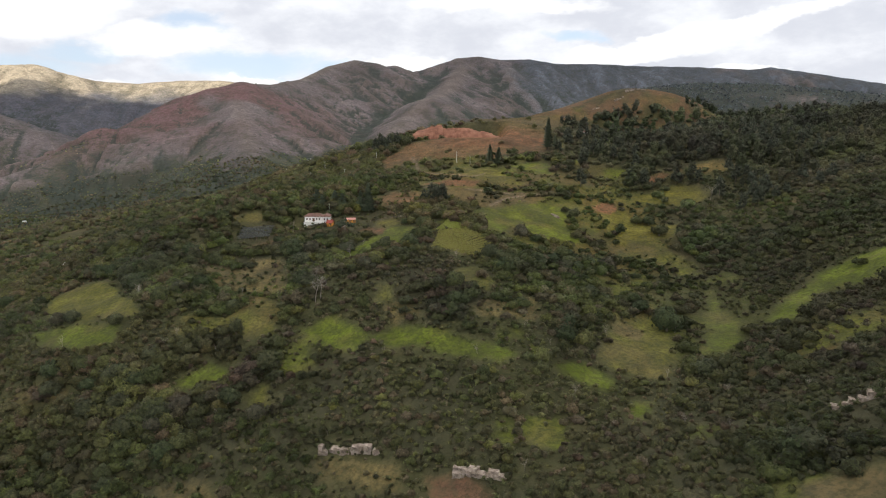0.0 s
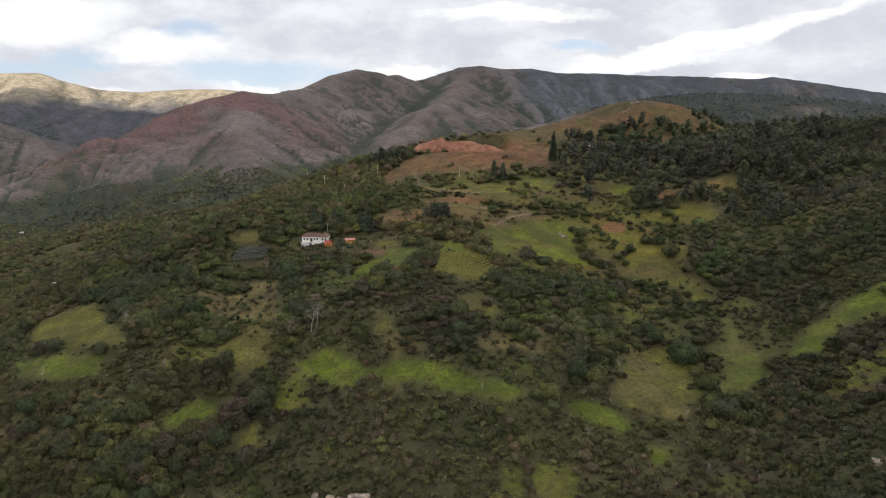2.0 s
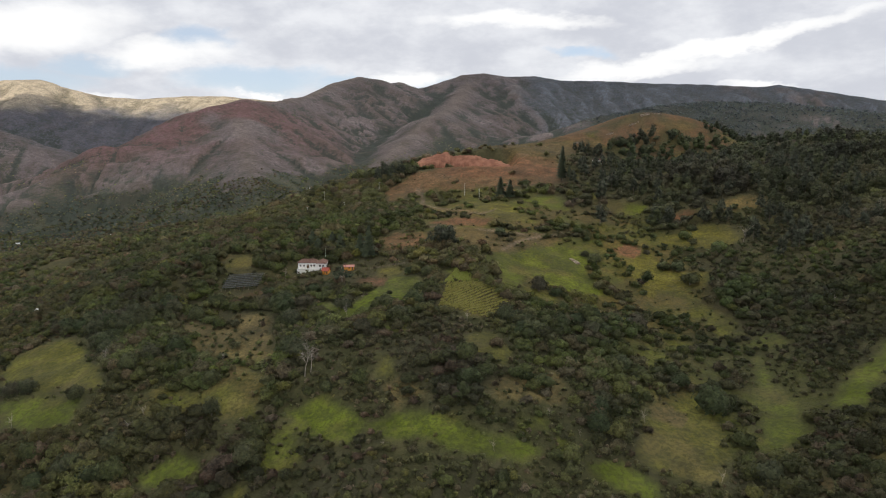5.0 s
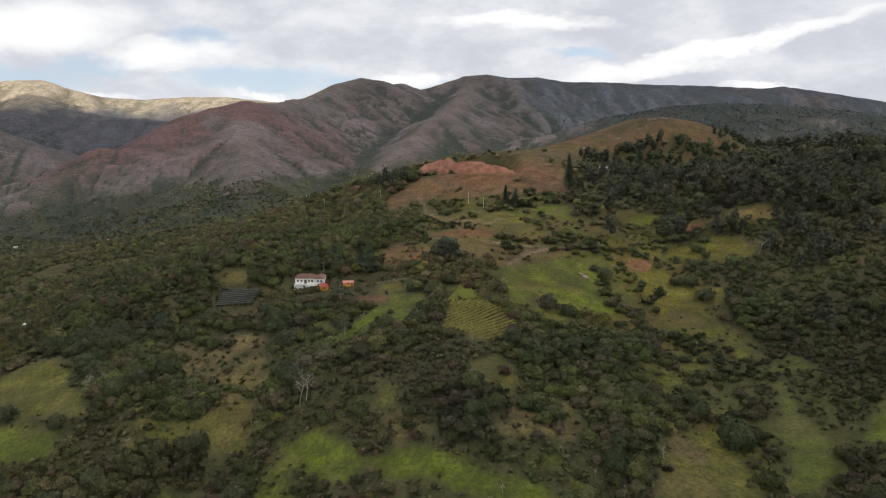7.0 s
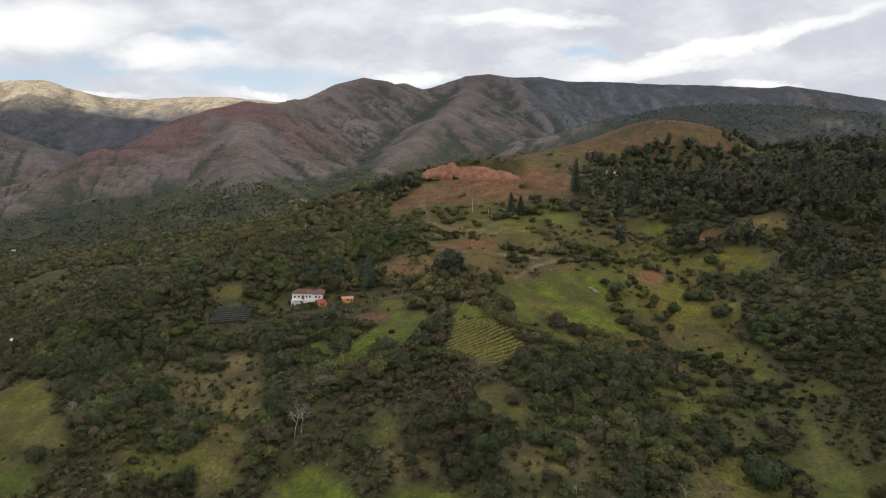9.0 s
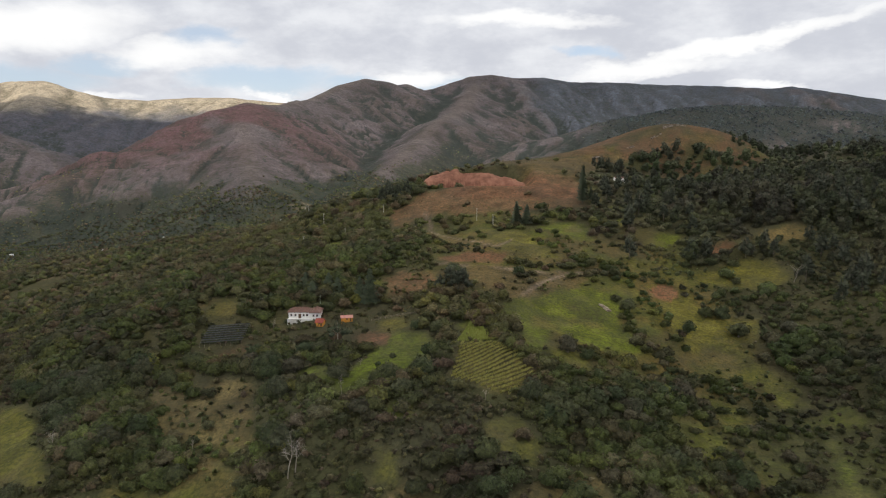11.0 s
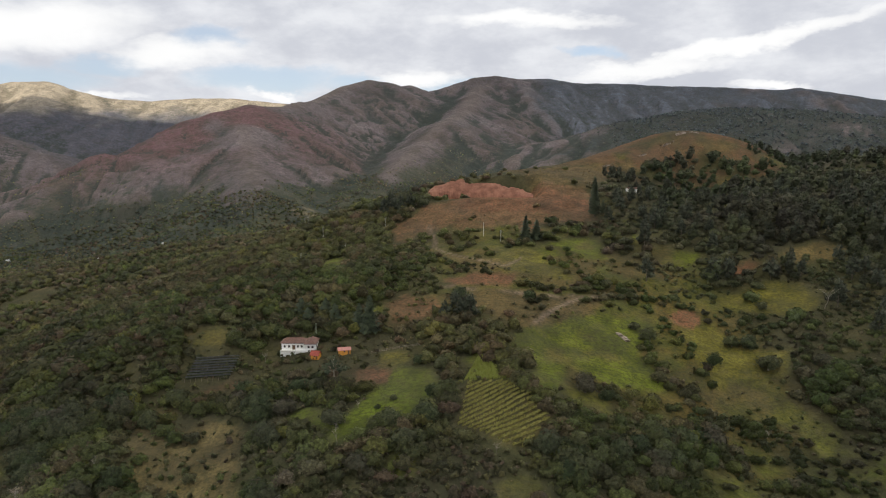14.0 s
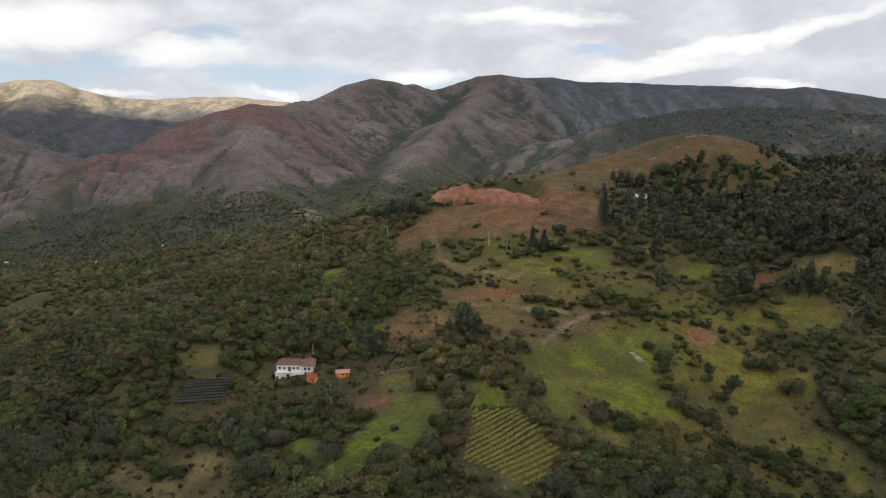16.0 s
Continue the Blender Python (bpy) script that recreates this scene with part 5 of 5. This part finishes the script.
def cane_plot():
    """The dense pale green plot above the rows."""
    field = FIELDS[0][1:]
    x, y = np.meshgrid(np.arange(-8, 20, 0.55), np.arange(380, 416, 0.55))
    x, y = (x + rng.uniform(-0.3, 0.3, x.shape)).ravel(), (y + rng.uniform(-0.3, 0.3, y.shape)).ravel()
    m = inside(field, x, y) > 0.2
    x, y = x[m], y[m]
    c = np.stack([x, y, height(x, y)], -1)[:, None]
    a, tall, r = rng.uniform(0, 6.28, (len(x), 4)), rng.uniform(0.9, 1.5, (len(x), 4)), rng.uniform(0.25, 0.5, (len(x), 4))
    tip = np.stack([np.cos(a) * r, np.sin(a) * r, tall], -1)
    sid = np.stack([-np.sin(a) * 0.22, np.cos(a) * 0.22, tall * 0.5], -1)
    v = np.stack([c + 0 * tip, c + tip * 0.75 + sid * 0.9, c + tip], 2).reshape(-1, 3)
    ob = raw_part("cane_plot", v, np.arange(len(v)).reshape(-1, 3), cane_leaves, None)
    tagged(ob, "dense pale green crop on a small triangular plot", "crop", kind="stuff")


cane_leaves = plain("cane_leaves", (0.20, 0.235, 0.045), (0.29, 0.305, 0.085), 0.8, 0.6)
cane_plot()


# ---------------------------------------------------------------- trees as single things
def limb_points(p, way, length, wander, steps=3):
    pts = [Vector(p)]
    for _ in range(steps):
        way = (way + Vector((rng.normal(), rng.normal(), 0.4 * rng.normal())) * wander).normalized()
        pts.append(pts[-1] + way * (length / steps))
    return pts, way


def broadleaf(lobes, flakes):
    t = thing("broadleaf_tree", pose(0, 0, 0), "dark leafy tree in the hillside scrub", "tree", "trees of the near slope")
    bm = bmesh.new()
    tube(bm, [(0, 0, -0.3), (0.03, 0, 0.2), (0, 0.04, 0.55)], [0.10, 0.075, 0.05], 6)
    for cx, cy, cz, *_ in lobes:
        tube(bm, [(0, 0.03, 0.3), (cx * 0.5, cy * 0.5, 0.3 + (cz - 0.3) * 0.55), (cx, cy, cz)], [0.05, 0.035, 0.012], 5)
    part("trunk", bm, bark_material, t)
    co, tri, solid = foliage(lobes, 2, flakes, 0.12)
    raw_part("crown", co, tri, tree_leaves, t, "", solid)
    return t


random_order = rng.permutation(len(things_near))[:300]
models = [broadleaf(bush_lobes(9, 0.66, 0.85), 420) for _ in range(6)]
LABELS = ["dark green leafy tree in the hillside scrub", "round crowned olive green tree on the slope", "spreading grey green tree among bushes"]
for k, i in enumerate(random_order):
    x, y, z, r = things_near[i]
    m = pose(x, y, z, 0, 0, rng.uniform(0, 360)) @ Matrix.Diagonal((r, r, r * rng.uniform(0.85, 1.2), 1))
    if k < len(models):
        models[k].matrix_basis = m
    else:
        src = models[k % len(models)]
        c = copy_thing(src, pose(0, 0, 0))
        c.matrix_basis = m


# the dark grove below the summit and the trees at the brow
GROVE = [(-75, 716, 8.5), (-64, 713, 9.5), (-54, 708, 9.0), (-43, 702, 8.5), (-36, 694, 7.0), (-82, 714, 7.0), (-60, 704, 8.0), (202, 842, 6.0), (213, 841, 5.2), (195, 840, 5.7), (201, 839, 6.3), (220, 841, 6.8), (199, 842, 7.4), (210, 841, 6.9), (196, 841, 6.7), (205, 846, 7.4), (272, 853, 7.6), (167, 823, 4.3), (149, 806, 4.9), (161, 820, 5.0), (155, 818, 5.2), (158, 814, 5.4), (221, 815, 4.1), (225, 809, 4.2), (226, 814, 4.3), (213, 810, 5.7), (182, 778, 5.8), (187, 780, 6.0), (174, 774, 5.2)]
for k, (x, y, r) in enumerate(GROVE):
    c = copy_thing(models[k % len(models)], pose(0, 0, 0))
    c.name = "grove_tree"
    c.matrix_basis = pose(x, y, gz(x, y) - 0.3, 0, 0, 77 * k) @ Matrix.Diagonal((0.8 * r, 0.8 * r, 0.95 * r, 1))
    tagged(c, "dark round crowned tree in the grove below the hilltop", "tree", "grove below the hilltop")


# bushes and small trees that stand by themselves in the pastures: x, y, radius
LONE = [(133, 484, 3.9), (87, 465, 4.5), (47, 389, 6.5), (55, 387, 5.0), (-58, 293, 3.8), (104, 293, 9.6), (98, 314, 7.6), (-50, 293, 4.5), (-37, 295, 4.9), (-160, 309, 6.0), (-190, 322, 6.5), (-198, 324, 5.5), (-38, 370, 2.2), (-32, 376, 2.4), (-17, 378, 3.8), (-13, 402, 6.0), (-24, 408, 4.4), (146, 461, 6.3), (147, 440, 9.1), (138, 463, 6.3), (121, 442, 5.3), (92, 454, 7.4), (33, 482, 5.5), (-6, 477, 5.9), (110, 302, 5.8), (97, 323, 5.4), (-96, 291, 5.6), (-128, 396, 7.9), (-100, 399, 6.4), (-135, 381, 6.4), (173, 440, 7.9)]
for k, (x, y, r) in enumerate(LONE):
    c = copy_thing(models[k % len(models)], pose(0, 0, 0))
    c.name = "pasture_shrub"
    c.matrix_basis = pose(x, y, gz(x, y) - 0.2, 0, 0, 53 * k) @ Matrix.Diagonal((0.72 * r, 0.72 * r, 0.72 * r * (1.0 + 0.12 * (k % 3)), 1))
    tagged(c, "round dark shrub standing by itself in the pasture", "shrub", "shrubs in the pastures")


def conifer(x, y, tall, wide, label, layered=True, bare=0.12):
    t = thing("conifer", pose(x, y, gz(x, y) - 0.2), label, "tree")
    part("trunk", tube(bmesh.new(), [(0, 0, 0), (0.1, 0, tall * 0.5), (0, 0.05, tall * 0.97)], [0.022 * tall, 0.014 * tall, 0.03], 7), bark_material, t)
    co, tri, n = [], [], 0
    tiers = int(tall / 0.95)
    for k in range(tiers):
        f = k / tiers
        if f < bare:
            continue
        z = tall * f
        prof = (1 - (f - bare) / (1 - bare)) ** 0.8 * (0.75 + 0.25 * math.sin(k * 2.4)) if layered else math.sin(math.pi * min(1.0, (f - bare) / (1 - bare) * 0.85 + 0.15)) ** 0.7
        reach = wide * max(prof, 0.08)
        m = int(18 + 24 * reach)
        for _ in range(m):
            a, d = rng.uniform(0, 6.28), reach * rng.uniform(0.25, 1.0)
            c = np.array([math.cos(a) * d, math.sin(a) * d, z + rng.uniform(-0.4, 0.5) - 0.25 * d * (0.6 if layered else 0.1)])
            out = np.array([math.cos(a), math.sin(a), -0.35 if layered else 0.25])
            s = rng.uniform(0.45, 0.95) * (0.5 + 0.16 * wide)
            side = np.array([-math.sin(a), math.cos(a), rng.uniform(-0.3, 0.3)])
            co += [c + out * s, c - out * s * 0.5 + side * s * 0.65, c - out * s * 0.4 - side * s * 0.7 + np.array([0, 0, 0.2])]
            tri.append((n, n + 1, n + 2))
            n += 3
    raw_part("crown", np.array(co), np.array(tri), conifer_leaves, t)
    return t


conifer_leaves, n7 = material("conifer_needles")
isle7 = n7.add("ShaderNodeNewGeometry").outputs["Random Per Island"]
finish(n7, n7.mix(isle7, (0.026, 0.038, 0.022, 1), (0.066, 0.078, 0.042, 1)), 0.7, None, specular=0.2)
for x, y, tall, wide, lay in ((-50, 441, 20, 6.2, True), (-56, 446, 14, 5.4, True), (-83, 452, 10, 5.6, True), (-88, 458, 12, 6.0, True), (-76, 462, 11, 5.6, True),
                              (-70, 456, 10, 5.2, True), (43, 602, 19, 6.0, True), (51, 604, 16, 6.2, True), (104, 658, 30, 6.2, True),
                              (108, 680, 28, 6.0, True), (112, 664, 13, 3.8, True)):
    conifer(x, y, tall, wide, "tall dark conifer on the hillside" if lay else "slender dark evergreen standing alone", lay)


def eucalypt(tall):
    """A tall tree with a slender trunk and a loose crown. Unit height."""
    t = thing("eucalyptus_tree", pose(0, 0, 0), "tall grey green eucalyptus tree with a slender trunk", "tree", "eucalyptus trees of the hilltop")
    bm = bmesh.new()
    tube(bm, [(0, 0, -0.02), (0.008, 0, 0.4), (0, 0.01, 0.85)], [0.012, 0.009, 0.003], 6)
    lobes = []
    for k in range(10):
        a, f = k * 2.4 + tall, 0.26 + 0.68 * k / 10
        d = 0.15 * (1.15 - f) + 0.02
        c = (math.cos(a) * d, math.sin(a) * d, f + 0.03)
        tube(bm, [(0, 0, f - 0.14), (c[0] * 0.6, c[1] * 0.6, f - 0.04), c], [0.006, 0.004, 0.002], 4)
        s = 0.115 * rng.uniform(0.75, 1.2)
        lobes.append((*c, s, s, s * 1.1))
    part("trunk", bm, bark_material, t, "slender grey trunk")
    co, tri, solid = clumps(lobes, 44, 0.36)
    raw_part("crown", co, tri, gum_leaves, t, "", solid)
    return t


gum_leaves, n8 = material("gum_leaves")
isle8 = n8.add("ShaderNodeNewGeometry").outputs["Random Per Island"]
finish(n8, n8.mix(isle8, (0.022, 0.028, 0.016, 1), (0.058, 0.062, 0.036, 1)), 0.65, None, specular=0.25)
gums = [eucalypt(k) for k in range(4)]
spots = []
gx, gy = rng.uniform(110, 330, 900), rng.uniform(455, 720, 900)
for x, y, dens in zip(gx, gy, density(gx, gy)):
    if dens > 0.6 and all((x - a) ** 2 + (y - b2) ** 2 > 40 for a, b2 in spots) and len(spots) < 84:
        spots.append((x, y))
spots += [(-8, 456), (-4, 452), (0, 450), (-13, 452), (-70, 690), (-62, 697), (-55, 688), (-48, 696), (-66, 704), (150, 800), (158, 806), (166, 800), (144, 808), (172, 808)]
for k, (x, y) in enumerate(spots):
    tall = rng.uniform(11, 19)
    m = pose(x, y, gz(x, y) - 0.1, 0, 0, rng.uniform(0, 360)) @ Matrix.Diagonal((tall * 1.15, tall * 1.15, tall, 1))
    if k < 4:
        gums[k].matrix_basis = m
    else:
        copy_thing(gums[k % 4], pose(0, 0, 0)).matrix_basis = m


def umbrella_pine(x, y, tall, wide):
    t = thing("umbrella_pine", pose(x, y, gz(x, y) - 0.2), "dark flat crowned pine with a bare pale trunk", "tree")
    bm = bmesh.new()
    tube(bm, [(0, 0, 0), (0.2, 0, tall * 0.4), (0, 0.1, tall * 0.85)], [0.3, 0.22, 0.1], 7)
    lobes = []
    for k in range(9):
        a, d = k * 2.4, wide * (0.15 + 0.85 * (k / 9.0) ** 0.6)
        p = (math.cos(a) * d, math.sin(a) * d, tall * (0.92 - 0.38 * (d / wide)) * rng.uniform(0.92, 1.05))
        tube(bm, [(0, 0, p[2] * 0.8), (p[0] * 0.6, p[1] * 0.6, p[2] * 0.95), p], [0.09, 0.06, 0.02], 5)
        lobes.append((*p, 1.9, 1.9, 1.0))
    part("trunk", bm, dead_material, t, "pale bare trunk")
    co, tri, solid = clumps(lobes, 60, 0.3)
    raw_part("crown", co, tri, conifer_leaves, t, "", solid)


umbrella_pine(-60, 396, 14.5, 5.0)


def dead_tree(x, y, tall, seed, lean=0.1, forks=5, label="bleached dead tree with bare branches in the scrub"):
    t = thing("dead_tree", pose(x, y, gz(x, y) - 0.2, 0, 0, seed * 47), label, "dead tree")
    pts, way = limb_points((0, 0, 0), Vector((lean, 0, 1)), tall * 0.6, 0.12, 4)
    part("trunk", tube(bmesh.new(), pts, [tall * 0.014, tall * 0.012, tall * 0.010, tall * 0.008, tall * 0.006], 6), dead_material, t)
    for k in range(forks):
        f = 1.0 - 0.55 * k / forks
        p = pts[-1].lerp(pts[1], (1 - f) * 1.2)
        a = k * 2.3 + seed
        w2 = Vector((math.cos(a) * 0.75, math.sin(a) * 0.75, 0.9)).normalized()
        lp, lw = limb_points(p, w2, tall * (0.45 - 0.03 * k), 0.25, 4)
        limb = part("limb", tube(bmesh.new(), lp, [tall * 0.006, tall * 0.005, tall * 0.004, tall * 0.003, tall * 0.0015], 5), dead_material, t)
        bm = bmesh.new()
        for q in lp[1:]:
            for _ in range(2):
                tw, _w = limb_points(q, Vector((rng.normal(), rng.normal(), 0.6)).normalized(), tall * 0.14, 0.35, 2)
                tube(bm, tw, [tall * 0.004, tall * 0.003, tall * 0.0012], 4)
        part("twigs", bm, dead_material, limb)
    return t


for k, (x, y, tall) in enumerate(((-61, 303, 15), (-59, 305, 13), (-158, 331, 9), (107, 291, 7), (109, 293, 8), (-46, 372, 4.5), (-50, 347, 8),
                                  (-180, 296, 7), (-104, 330, 5), (-97, 421, 7), (73, 281, 6), (14, 256, 5), (-140, 350, 6), (201, 492, 14), (-75, 330, 5), (60, 215, 4.5))):
    dead_tree(x, y, tall, k + 1, 0.1 + 0.05 * (k % 3), 4 + k % 3)

# more leafless trees, scattered through the near slope
bare = [dead_tree(30, 300, 5, 21, 0.15, 6), dead_tree(-25, 262, 4, 22, 0.2, 5), dead_tree(90, 250, 5, 23, 0.1, 6)]
for k in range(46):
    y = 190 + 215 * (k * 0.618 % 1.0)
    x = (rng.uniform(-0.62, 0.62)) * y
    if density(np.array([x]), np.array([y]))[0] > 0.7:
        c = copy_thing(bare[k % 3], pose(0, 0, 0))
        s3 = rng.uniform(0.75, 1.35)
        c.matrix_basis = pose(x, y, gz(x, y) - 0.2, 0, 0, 61 * k) @ Matrix.Diagonal((s3, s3, s3, 1))

log = thing("fallen_log", pose(73, 193, gz(73, 193) + 0.25, 0, 8, -35), "pale fallen log lying in the scrub", "log")
part("stem", tube(bmesh.new(), [(-1.9, 0, 0), (0, 0.1, 0.1), (1.9, 0, 0.05)], [0.22, 0.2, 0.13], 7), dead_material, log)
part("stub", tube(bmesh.new(), [(0.6, 0, 0.1), (0.8, 0.3, 0.5)], [0.08, 0.04], 5), dead_material, log)
